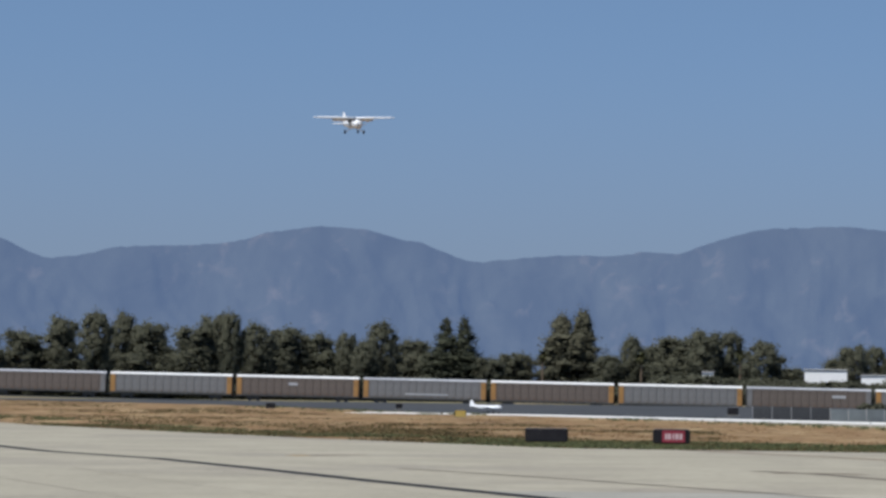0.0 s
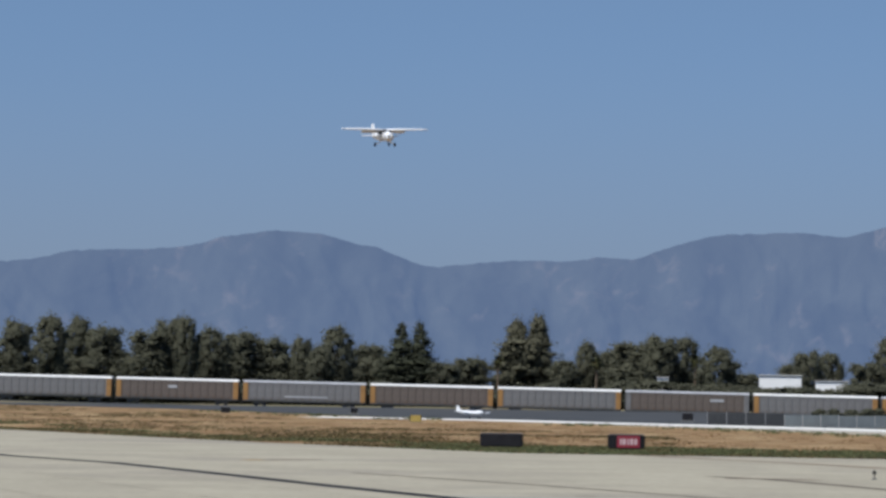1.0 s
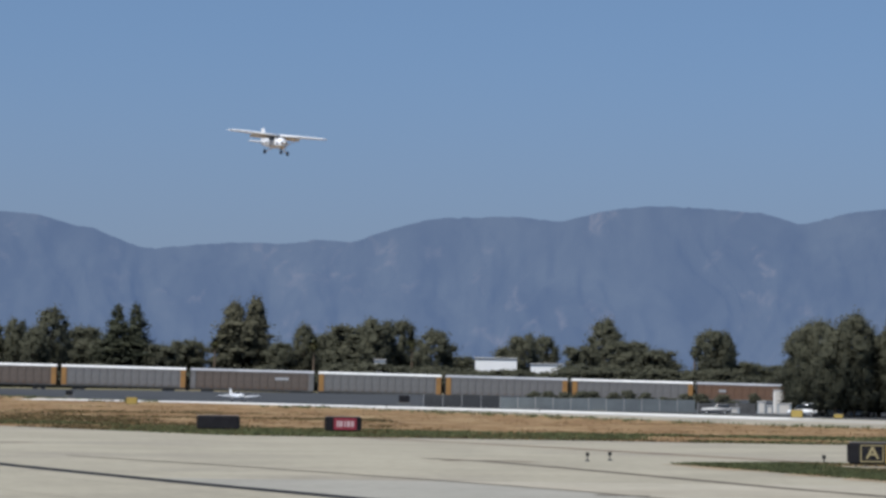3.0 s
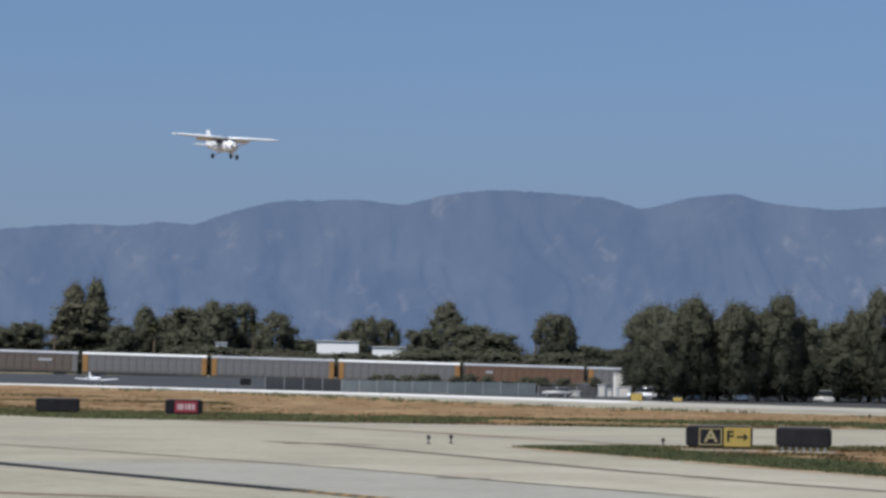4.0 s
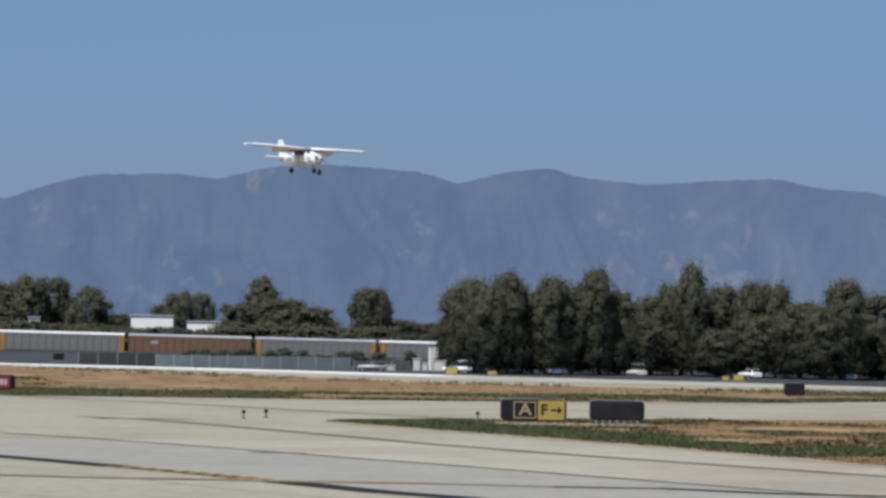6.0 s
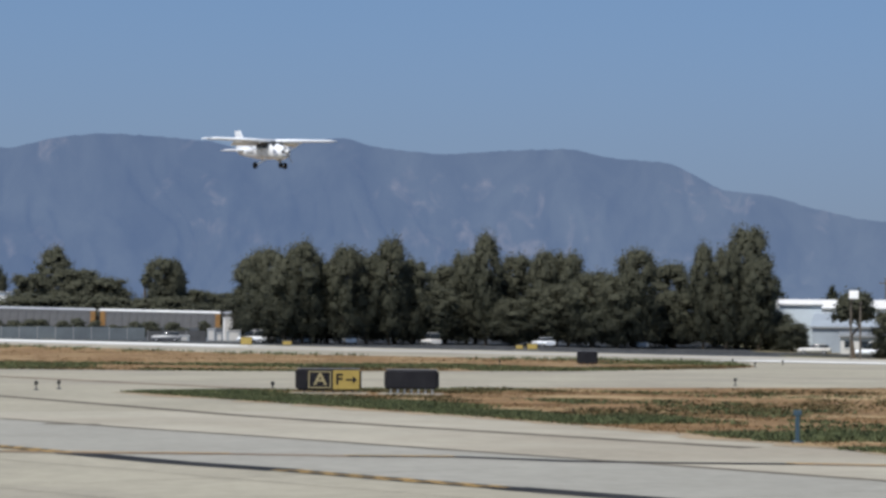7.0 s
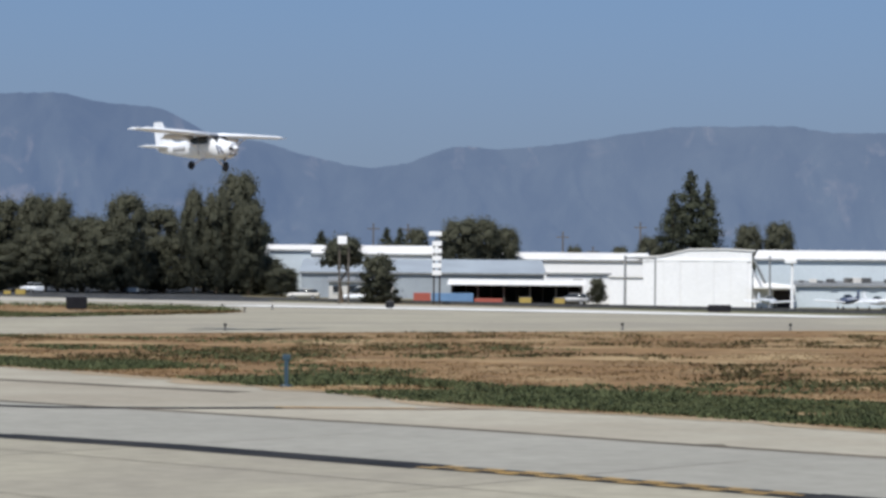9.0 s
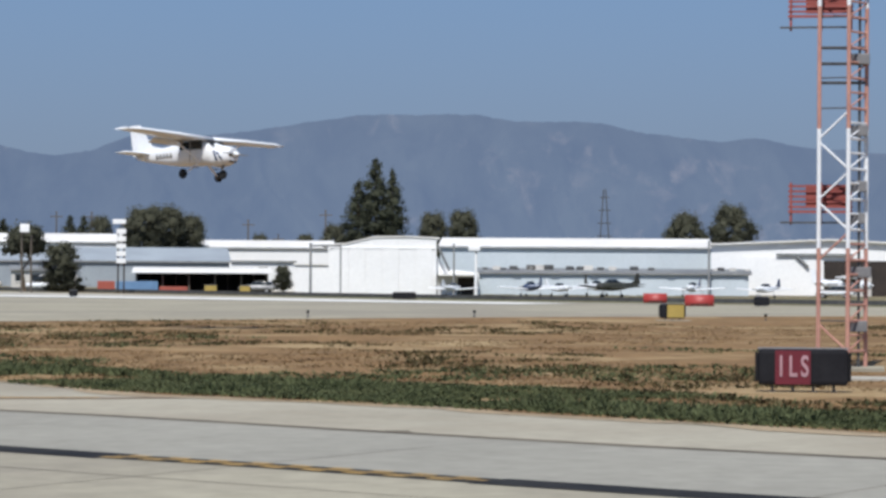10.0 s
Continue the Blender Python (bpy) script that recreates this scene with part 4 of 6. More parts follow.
TAXI = [(0.0, 1.09, 436, 112), (1.0, 1.69, 434, 130), (2.5, 2.49, 432, 155), (4.5, 3.25, 427, 168), (5.0, 3.4, 426, 170), (7.0, 3.8, 420, 168), (10.0, 4.2, 412, 172)]


def motions():
    walk(LANDING, [(t, pose(x, y, z, 0, 0, -HEADING - float(np.interp(t, (1.0, 3.0, 5.0, 8.0, 10.0), (-4.8, -2.4, -2.2, -0.8, 0.0)))) @ pose(0, 0, 0, NOSE_UP + float(np.interp(t, (2.0, 5.0, 8.0, 10.0), (-3.4, -2.3, -0.6, 1.2)))) @ pose(0, 0.3, 0, 0, b, 0)) for t, x, y, z, b in FLIGHT])
    walk(PROPELLER, [(k / 10, pose(0, 2.04, -0.70, 0, 40 + 68.0 * k, 0)) for k in range(101)])
    rows = []
    for t, a, d, h in TAXI:
        x, y = spot(a, d)
        rows.append((t, pose(x, y, height(x, y) + 0.06, 0, 0, -h)))
    walk(TAXIING, rows)
    for root, s0 in CARS:
        rows = []
        for t in range(0, 11):
            s = s0 - 16.76 * t
            rows.append((t, pose(FX + TX * s, FY + TY * s, track_z(s), 0, 0.705, -TRACK_AZ)))
        walk(root, rows)


# ---- markings and seams on the pavement ----
def markings():
    centre = [(-60, 262), (-23.4, 157), (-14.9, 140.5), (-7.6, 120), (-2.2, 104), (3.5, 88.5), (6.6, 80.8), (9.3, 74), (11.1, 69.2), (12.9, 63.5), (14, 59.8), (15.7, 56.2), (17.1, 52.2), (18.3, 49.2), (20.1, 44.8),
              (21.9, 38.3), (22.8, 35.6), (24, 31), (25.2, 27), (28.5, 18), (36, -4)]
    ys = [p[1] for p in centre][::-1]
    xs = [p[0] for p in centre][::-1]

    def line(y0, y1, n, dx=0.0):
        return [(float(np.interp(y, ys, xs)) + dx, y) for y in np.linspace(y0, y1, n)]

    shoulder = [(12.1, 95.4), (15.1, 87.5), (17.6, 79.5), (19.8, 73.5), (21.7, 67.5), (23.5, 62), (25.4, 56.2), (26.5, 52.5), (27.7, 48.8), (28.6, 45.3), (29.9, 39.8), (31, 35.6), (32.5, 31), (37.5, 18), (46, -6)]
    lane = [((float(np.interp(y, ys, xs)), y), (x, y)) for x, y in shoulder]
    tagged(sheet("taxiway_lane", M["lane"], lane, 0.054, 90, 3), "greyer concrete lane beside the taxiway centre line", "pavement", kind="structure")
    rim = [((x, y), (x + float(np.interp(y, (-6, 40, 58, 80, 126, 215), (8, 6, 9.5, 15, 24, 30))), y)) for x, y in shoulder]
    tagged(sheet("shoulder_strip", M["strip"], rim, 0.0535, 90, 3), "pale warm concrete shoulder of the taxiway", "pavement", kind="structure")

    g = empty("taxiway_centreline", None, "black-bordered yellow taxiway centre line, worn", "marking", kind="structure")
    for y0, y1, n, wide in ((262, 73, 40, 1.05), (73, 64.5, 8, 0.8), (64.5, 56.2, 8, 1.05), (56.2, 49.2, 8, 0.8), (49.2, 38.3, 10, 1.05), (38.3, 31, 8, 0.8), (31, -4, 20, 1.05)):
        ribbon("border", M["line_black"], line(y0, y1, n), wide, 0.060, g)
    for y0, y1 in ((38.3, 31.0), (56.2, 49.2), (73.0, 64.5)):
        n = max(4, int((y0 - y1) / 0.8))
        for k in range(n):
            a = y0 + (y1 - y0) * k / n
            for dx in (-0.27, 0.27):
                ribbon("dash", M["line_yellow"], line(a, a + (y1 - y0) / n * 0.5, 2, dx), 0.20, 0.066, g)
        ribbon("stripe", M["line_yellow"], line(y0, y1, 10), 0.14, 0.064, g)
    tagged(ribbon("edge_seam", M["seam"], [(15.2, 128.5), (16.3, 127), (17.6, 124.5), (19.4, 116), (21.6, 103.7), (23.6, 91.5), (25.9, 82.0), (28.2, 74.5), (29.6, 70), (31.2, 65)], 0.85, 0.062), "dark tar seam along the taxiway edge", "seam", kind="structure")
    tagged(ribbon("shoulder_seam", M["seam"], [(-2, 126), (5, 112), (12.1, 95.4), (15.1, 87.5), (17.6, 79.5), (19.8, 73.5), (21.7, 67.5), (23.5, 62), (25.4, 56.2), (26.5, 52.5), (27.7, 48.8), (28.6, 45.3), (29.2, 42.3), (29.9, 39.8), (31, 35.6), (32.5, 31), (37.5, 18), (46, -6)], 0.42, 0.0625), "dark tar seam parallel to the centre line", "seam", kind="structure")
    lead = [(-14, 82), (-6, 75), (2.8, 69.5), (8.4, 66.3), (11.1, 65.4), (13.7, 64.2), (16.4, 63.4), (18.9, 62.1), (21.5, 61.3), (23.5, 58.9), (25.9, 57.7), (28.4, 56.9), (31.3, 55.2), (33.3, 54.5)]
    tagged(ribbon("lead_line", M["rust_stain"], lead, 0.75, 0.063), "brown stained lead-off line on the concrete", "marking", kind="structure")
    tagged(ribbon("lead_line", M["line_black"], lead[7:12], 0.7, 0.0643), "dark worn border of the lead-off line", "marking", kind="structure")
    for i0, off in ((4, 0.45), (7, 0.3), (11, 0.4)):
        tagged(ribbon("lead_stripe", M["line_yellow"], [(x, y + off) for x, y in lead[i0:i0 + (3 if i0 == 4 else 2)]], 0.34, 0.0658), "faded yellow stripe of the lead-off line", "marking", kind="structure")
    tagged(ribbon("cross_seam", M["rust_stain"], [(16, 190), (21, 175), (25.4, 163.5), (28.7, 151.5), (31.5, 141), (33.9, 132), (35.4, 128)], 1.3, 0.062), "brown seam on the taxiway fillet", "seam", kind="structure")
    # broad ribbons, whiter than the runway concrete beside them
    tagged(ribbon("runway_band", M["white_band"], [(-14, 430), (15, 421), (62, 385), (92, 350)], 12.0, 0.085), "broad white band along the far edge of the runway", "marking", kind="structure")
    tagged(ribbon("runway", M["runway"], [(-12, 424), (15, 416), (60, 380), (97, 338), (122, 312), (136, 290), (139, 258), (143, 210)], 21.0, 0.068), "pale sunlit concrete runway", "runway", kind="structure")
    tagged(ribbon("runway_band", M["white_band"], [(122, 258), (131, 238), (139, 220), (144, 200), (149, 184)], 10.0, 0.09), "broad white band on the runway", "marking", kind="structure")
    edge = [p[0] for p in LOWER]
    vs = [((x - 0.7, y - 0.35), (x + 1.2, y + 0.4)) for x, y in edge[:-1]]
    tagged(sheet("edge_dirt", M["edge_dirt"], vs, 0.0655, 160, 4, 1.5), "tan dust spilled over the concrete edge", "dirt", kind="structure")
    # concrete slab joints
    j = empty("slab_joints", None, "fine joints between the concrete slabs", "seam", kind="structure")
    for k in range(9):
        o = -3.0 - 6.0 * k
        ribbon("joint", M["seam"], line(120, 5, 30, o), 0.04, 0.058, j)
    rng = random.Random(3)
    for k in range(12):
        y = 26 + k * 9.5
        x = float(np.interp(y, ys, xs))
        ribbon("joint", M["seam"], [(x - 40, y - 15), (x + 5.0, y + 2.0)], 0.03, 0.057, j)
    for k in range(5):
        a, d = rng.uniform(-8, 42), rng.uniform(70, 120)
        x, y = spot(a, d)
        if x > float(np.interp(y, ys, xs)) + 8:
            continue
        w = rng.uniform(0.5, 1.1)
        tagged(ribbon("oil_stain", M["rust_stain"], [(x, y), (x + w * 0.5, y + 0.1), (x + w, y - 0.05)], rng.uniform(0.12, 0.28), 0.061), "small dark stain on the concrete", "stain", kind="structure")
    tagged(ribbon("oil_stain", M["seam"], [(15.4, 83.6), (16.2, 83.2), (17.0, 82.9)], 0.8, 0.0635), "dark oil patch on the tar seam", "stain", kind="structure")
    for pts, wide, mat, label in (([(15.6, 125.2), (17.2, 125.5), (18.8, 125.4), (19.8, 124.0)], 0.9, "rust_stain", "dark patch on the concrete"), ([(-8.7, 152.6), (-7.5, 152.3)], 1.8, "line_yellow", "remnant of yellow paint"),
                                  ([(-7.5, 152.8), (-6.0, 155), (-4.4, 156)], 0.9, "rust_stain", "thin brown stain"), ([(29.55, 41.3), (29.95, 41.1)], 0.6, "seam", "dark oil patch on the tar seam")):
        tagged(ribbon("stain", M[mat], pts, wide, 0.0635), label, "stain", kind="structure")


markings()


# ---- dry grass and weeds ----
def tufts(name, label, mat, spots, tall, wide, blades, seed, lean=0.5):
    """Many small plants, each a few crossed blades, as one object."""
    rng = np.random.default_rng(seed)
    P = np.array([(x, y, height(x, y) + 0.06) for x, y in spots])
    n = len(P)
    vs, fs = [], []
    for b in range(blades):
        a = rng.uniform(0, 2 * np.pi, n)
        r = rng.uniform(0.0, 1.0, n) * wide
        base = P + np.stack([np.cos(a) * r, np.sin(a) * r, np.zeros(n)], 1)
        h = tall * rng.uniform(0.4, 1.2, n)
        t = rng.uniform(0, 2 * np.pi, n)
        side = np.stack([np.cos(t), np.sin(t), np.zeros(n)], 1) * (wide * rng.uniform(0.03, 0.085, n))[:, None]
        lv = np.stack([np.cos(a), np.sin(a), np.zeros(n)], 1) * (h * lean * rng.uniform(0.2, 1, n))[:, None]
        top = base + lv + np.stack([np.zeros(n), np.zeros(n), h], 1)
        q = np.stack([base - side, base + side, top + side * 0.35, top - side * 0.35], 1).reshape(-1, 3)
        k = len(vs) and sum(len(v) for v in vs)
        vs.append(q)
        fs += [(k + 4 * i, k + 4 * i + 1, k + 4 * i + 2, k + 4 * i + 3) for i in range(n)]
    ob = raw(name, np.concatenate(vs), fs, M[mat], smooth=True)
    up = rng.normal(size=(len(ob.data.vertices) // 4, 3)) * 0.35 + np.array([0, 0, 1.0])
    up /= np.linalg.norm(up, axis=1, keepdims=True)
    ob.data.normals_split_custom_set_from_vertices([tuple(v) for v in np.repeat(up, 4, axis=0)])
    tagged(ob, label, "grass", kind="stuff")


CLEAR = [spot(16.5, 125), spot(18.3, 125), spot(44.3, 67.6), spot(45.2, 66.6)]


def field_spots(pairs, n, lo, hi, seed, az0, az1, clump=0.0, thresh=-9.0, freq=0.06):
    rng = np.random.default_rng(seed)
    near = np.array([p[0] for p in pairs], float)
    far = np.array([p[1] for p in pairs], float)
    idx = np.arange(len(pairs))
    out = []
    while len(out) < n:
        u, t = rng.uniform(0, len(pairs) - 1), rng.uniform(0, 1)
        a = np.array([np.interp(u, idx, near[:, k]) for k in (0, 1)])
        b = np.array([np.interp(u, idx, far[:, k]) for k in (0, 1)])
        length = np.linalg.norm(b - a)
        dist = lo + (hi - lo) * t ** 1.3
        if dist > length - 0.3:
            continue
        p = a + (b - a) / length * dist
        az = math.degrees(math.atan2(p[0], p[1]))
        if not az0 < az < az1 or p[1] < 5:
            continue
        if noise.noise((p[0] * freq, p[1] * freq, seed * 1.7)) < thresh:
            continue
        if any(abs(p[0] - sx) < 2.6 and abs(p[1] - sy) < 3.0 for sx, sy in CLEAR):
            continue
        out.append((float(p[0]), float(p[1])))
    return out


def grasses():
    # the verge of the infield: green weeds in broken patches
    tufts("green_weeds", "green weeds growing along the edge of the concrete", "weed", field_spots(LOWER, 5200, 0.7, 10.0, 1, 8, 52, thresh=-0.26, freq=0.12), 0.085, 0.7, 34, 1, 2.0)
    tufts("tall_weeds", "taller patches of green weeds on the verge", "weed", field_spots(LOWER, 650, 1.5, 8.0, 2, 8, 52, thresh=0.16, freq=0.13), 0.17, 0.65, 30, 2, 1.3)
    tufts("sparse_weeds", "sparse green weeds among dry grass", "weed", field_spots(LOWER, 500, 8.0, 45.0, 3, 8, 52, thresh=0.15, freq=0.09), 0.10, 0.8, 26, 3, 1.9)
    tufts("dry_grass", "dry straw-coloured grass on the infield", "straw", field_spots(LOWER, 7000, 0.5, 95.0, 4, 8, 52, thresh=-0.1, freq=0.12), 0.05, 0.6, 10, 4, 2.2)
    tufts("brown_scrub", "brown dead scrub scattered on the infield", "scrub", field_spots(LOWER, 700, 6.0, 95.0, 5, 8, 52, thresh=0.12, freq=0.08), 0.11, 0.9, 26, 5, 1.6)
    # the field beyond the taxiway
    tufts("verge_weeds", "low green weeds along the taxiway edge", "weed", field_spots(UPPER, 3600, 0.5, 34.0, 6, -11, 27, thresh=-0.02, freq=0.05), 0.17, 1.0, 16, 6, 1.4)
    tufts("olive_growth", "olive and brown growth over the far field", "scrub", field_spots(UPPER, 3000, 0.5, 150.0, 10, -11, 6, thresh=-0.05, freq=0.035), 0.16, 1.1, 12, 10, 1.4)
    tufts("dry_grass", "dry straw-coloured grass on the far field", "straw", field_spots(UPPER, 3000, 0.5, 190.0, 7, -11, 27, thresh=-0.05, freq=0.06), 0.10, 0.9, 8, 7, 1.2)
    tufts("field_scrub", "dark scrubby tufts along the field edges", "scrub", field_spots(UPPER, 700, 0.3, 12.0, 8, -11, 27, thresh=0.05, freq=0.08), 0.18, 0.8, 12, 8, 1.2)
    tufts("runway_weeds", "green weeds at the far side of the field", "weed", field_spots([(b, a) for a, b in UPPER], 420, 0.5, 22.0, 9, -5, 27, thresh=0.1, freq=0.05), 0.35, 0.9, 12, 9)


grasses()


# ---- airfield signs ----
def lettering(text, size, mat, parent, x, y, z, depth=0.012, wide=1.0, name="letter"):
    for i, ch in enumerate(text):
        cu = bpy.data.curves.new("glyph", "FONT")
        cu.body, cu.size, cu.extrude, cu.align_x, cu.align_y = ch, size, depth, "CENTER", "CENTER"
        cu.offset = 0.012
        t = bpy.data.objects.new("glyph", cu)
        me = bpy.data.meshes.new_from_object(t)
        bpy.data.objects.remove(t)
        me.materials.append(mat)
        o = new(name, me)
        o.parent = parent
        o.matrix_basis = pose(x + (i - (len(text) - 1) / 2) * size * 0.66 * wide, y, z, 90) @ Matrix.Diagonal((wide, 1, 1, 1))


def sign_box(name, m, label, w, h, legs, leg_h=0.14, depth=0.32, leg_mat="dark_steel", slab=True):
    root = empty(name, m, label, "airfield sign", "airfield signs")
    part("housing", boxed(-w / 2, w / 2, -depth / 2, depth / 2, leg_h, h, bevel=0.11), M["black_sign"], root)
    for s in (-1, 1):
        part("end_cap", boxed(min(s * w / 2, s * (w / 2 + 0.07)), max(s * w / 2, s * (w / 2 + 0.07)), -depth / 2 + 0.03, depth / 2 - 0.03, leg_h + 0.10, h - 0.10, bevel=0.03), M["black_sign"], root)
    part("top_rail", boxed(-w / 2, w / 2, -0.05, 0.05, h - 0.01, h + 0.03), M["steel"], root)
    for k in range(legs):
        x = -w / 2 + w * (k + 0.7) / (legs + 0.4)
        part("leg", boxed(x - 0.035, x + 0.035, -0.04, 0.04, -0.02, leg_h + 0.02), M[leg_mat], root)
        part("foot", boxed(x - 0.09, x + 0.09, -0.1, 0.1, 0.0, 0.03), M[leg_mat], root)
    x0 = w / 2 + 0.3
    if not slab:
        return root
    part("base_slab", boxed(-x0, x0, -1.5, 0.7, -0.05, 0.03, bevel=0.01), M["concrete"], root)
    return root


def signs():
    lift = 0.07
    sign_box("blank_sign", facing(2.28, 208, 0, lift), "black back of an airfield sign standing in dry grass", 3.25, 1.2, 4)
    r = sign_box("runway_sign", facing(4.97, 207, 12, lift), "red runway sign with worn white lettering between black ends", 2.8, 1.25, 4)
    part("face", boxed(-0.78, 1.02, -0.185, -0.165, 0.24, 1.16), M["red_sign"], r)
    for x, w in ((-0.48, 0.16), (-0.22, 0.26), (0.10, 0.12), (0.38, 0.26), (0.70, 0.22)):
        part("lettering_bar", boxed(x - w / 2, x + w / 2, -0.20, -0.186, 0.46, 0.92), M["letter_white"], r)
    a = sign_box("taxiway_sign", facing(16.5, 126, 8, lift), "black and yellow taxiway sign reading A and F with an arrow", 3.0, 1.16, 6)
    part("location_face", boxed(-1.02, 0.14, -0.19, -0.165, 0.22, 1.08), M["black_sign"], a)
    for x0, x1, z0, z1 in ((-0.98, 0.10, 1.00, 1.05), (-0.98, 0.10, 0.25, 0.30), (-0.98, -0.93, 0.30, 1.0), (0.05, 0.10, 0.30, 1.0)):
        part("border", boxed(x0, x1, -0.20, -0.191, z0, z1), M["letter_yellow"], a)
    lettering("A", 0.80, M["letter_yellow"], a, -0.42, -0.20, 0.65, wide=1.15)
    part("direction_face", boxed(0.20, 1.46, -0.19, -0.165, 0.20, 1.10), M["yellow_sign"], a)
    lettering("F", 0.72, M["black_sign"], a, 0.48, -0.20, 0.65, wide=1.1)
    part("arrow_shaft", boxed(0.80, 1.22, -0.205, -0.191, 0.61, 0.69), M["black_sign"], a)
    part("arrow_head", prism([(1.14, 0.84), (1.34, 0.65), (1.14, 0.46), (1.14, 0.58), (1.22, 0.65), (1.14, 0.72)], -0.206, -0.191), M["black_sign"], a)
    sign_box("blank_sign", facing(18.3, 126, -6, lift), "black back of an airfield sign on short pale legs", 2.45, 1.15, 7, 0.22, 0.4, "white_metal")
    sign_box("blank_sign", facing(22.09, 230, 10, lift), "small black airfield sign at the edge of the runway", 1.65, 1.28, 3, 0.18, 0.4)
    i = sign_box("hold_sign", facing(44.52, 68.6, 3, lift), "black and red airfield sign reading ILS among weeds", 2.30, 1.12, 4, 0.18, 0.4, slab=False)
    part("face", boxed(-0.72, 0.18, -0.235, -0.205, 0.21, 1.08), M["dark_red_sign"], i)
    lettering("ILS", 0.76, M["dull_letter"], i, -0.27, -0.245, 0.65, wide=0.60)
    y = sign_box("yellow_sign", facing(41.72, 163, 6, lift), "small yellow and black airfield sign", 1.5, 1.04, 3, 0.14)
    part("face", boxed(-0.32, 0.70, -0.185, -0.165, 0.20, 0.98), M["yellow_sign"], y)
    for az, d, w, h in ((35.93, 258, 2.2, 0.78), (43.63, 227, 1.2, 0.88), (-3.68, 458, 1.5, 1.05), (-0.91, 474, 1.1, 1.0), (6.28, 448, 1.7, 1.3), (10.49, 402, 1.6, 0.75), (28.82, 268, 0.75, 0.72)):
        sign_box("blank_sign", facing(az, d, 0, 0.06), "low black airfield sign seen from behind", w, h, 2, 0.10, 0.3)
    for az, d, w, h in ((0.42, 388, 1.6, 1.15), (31.75, 318, 1.5, 0.95), (32.49, 318, 1.3, 0.9), (14.72, 366, 1.6, 1.2), (15.6, 368, 1.3, 0.7), (20.9, 360, 1.4, 0.9), (20.62, 360, 1.0, 0.7)):
        b = sign_box("yellow_sign", facing(az, d, 0, 0.06), "low yellow airfield sign beside the runway", w, h, 2, 0.14, 0.3)
        part("face", boxed(-w / 2 + 0.04, w / 2 - 0.04, -0.175, -0.155, 0.18, h - 0.05), M["yellow_sign"], b)


signs()


def edge_light(az, d, h=0.38):
    root = empty("edge_light", facing(az, d, 0, 0.06), "small dark runway edge light on a short stake", "runway light", "runway edge lights")
    part("base", tubed((0, 0, -0.02), (0, 0, 0.05), 0.13, 0.11, n=10), M["dark_steel"], root)
    part("stem", tubed((0, 0, 0.04), (0, 0, h * 0.62), 0.035, n=8), M["dark_steel"], root)
    part("lamp", tubed((0, 0, h * 0.6), (0, 0, h), 0.10, 0.08, n=10), M["black_sign"], root)


for az, d in ((10.25, 129), (10.73, 131), (15.3, 132), (25.21, 263), (26.28, 254), (25.69, 234), (25.27, 154), (24.11, 267), (33.85, 168), (37.45, 172), (43.72, 166), (9.2, 380), (5.9, 398), (20.2, 232)):
    edge_light(az, d, 0.42)

post = empty("blue_post", facing(26.6, 75.5, 0, 0.07), "blue post with a small cross head at the weedy verge", "post")
part("stake", boxed(-0.06, 0.06, -0.05, 0.05, 0, 0.82, bevel=0.015), M["blue_post"], post)
part("head", boxed(-0.12, 0.12, -0.06, 0.06, 0.76, 0.92, bevel=0.03), M["blue_post"], post)
part("foot", tubed((0, 0, -0.02), (0, 0, 0.06), 0.2, 0.16, n=10), M["blue_post"], post)


# ---- hangars and sheds ----
def frame_of(az0, az1, d):
    """Pose at the middle of a front that spans two bearings, and its half width."""
    a, b = Vector((*spot(az0, d), 0)), Vector((*spot(az1, d), 0))
    c = (a + b) / 2
    turn = math.degrees(math.atan2(b.y - a.y, b.x - a.x))
    return pose(c.x, c.y, height(c.x, c.y), 0, 0, turn), (b - a).length / 2


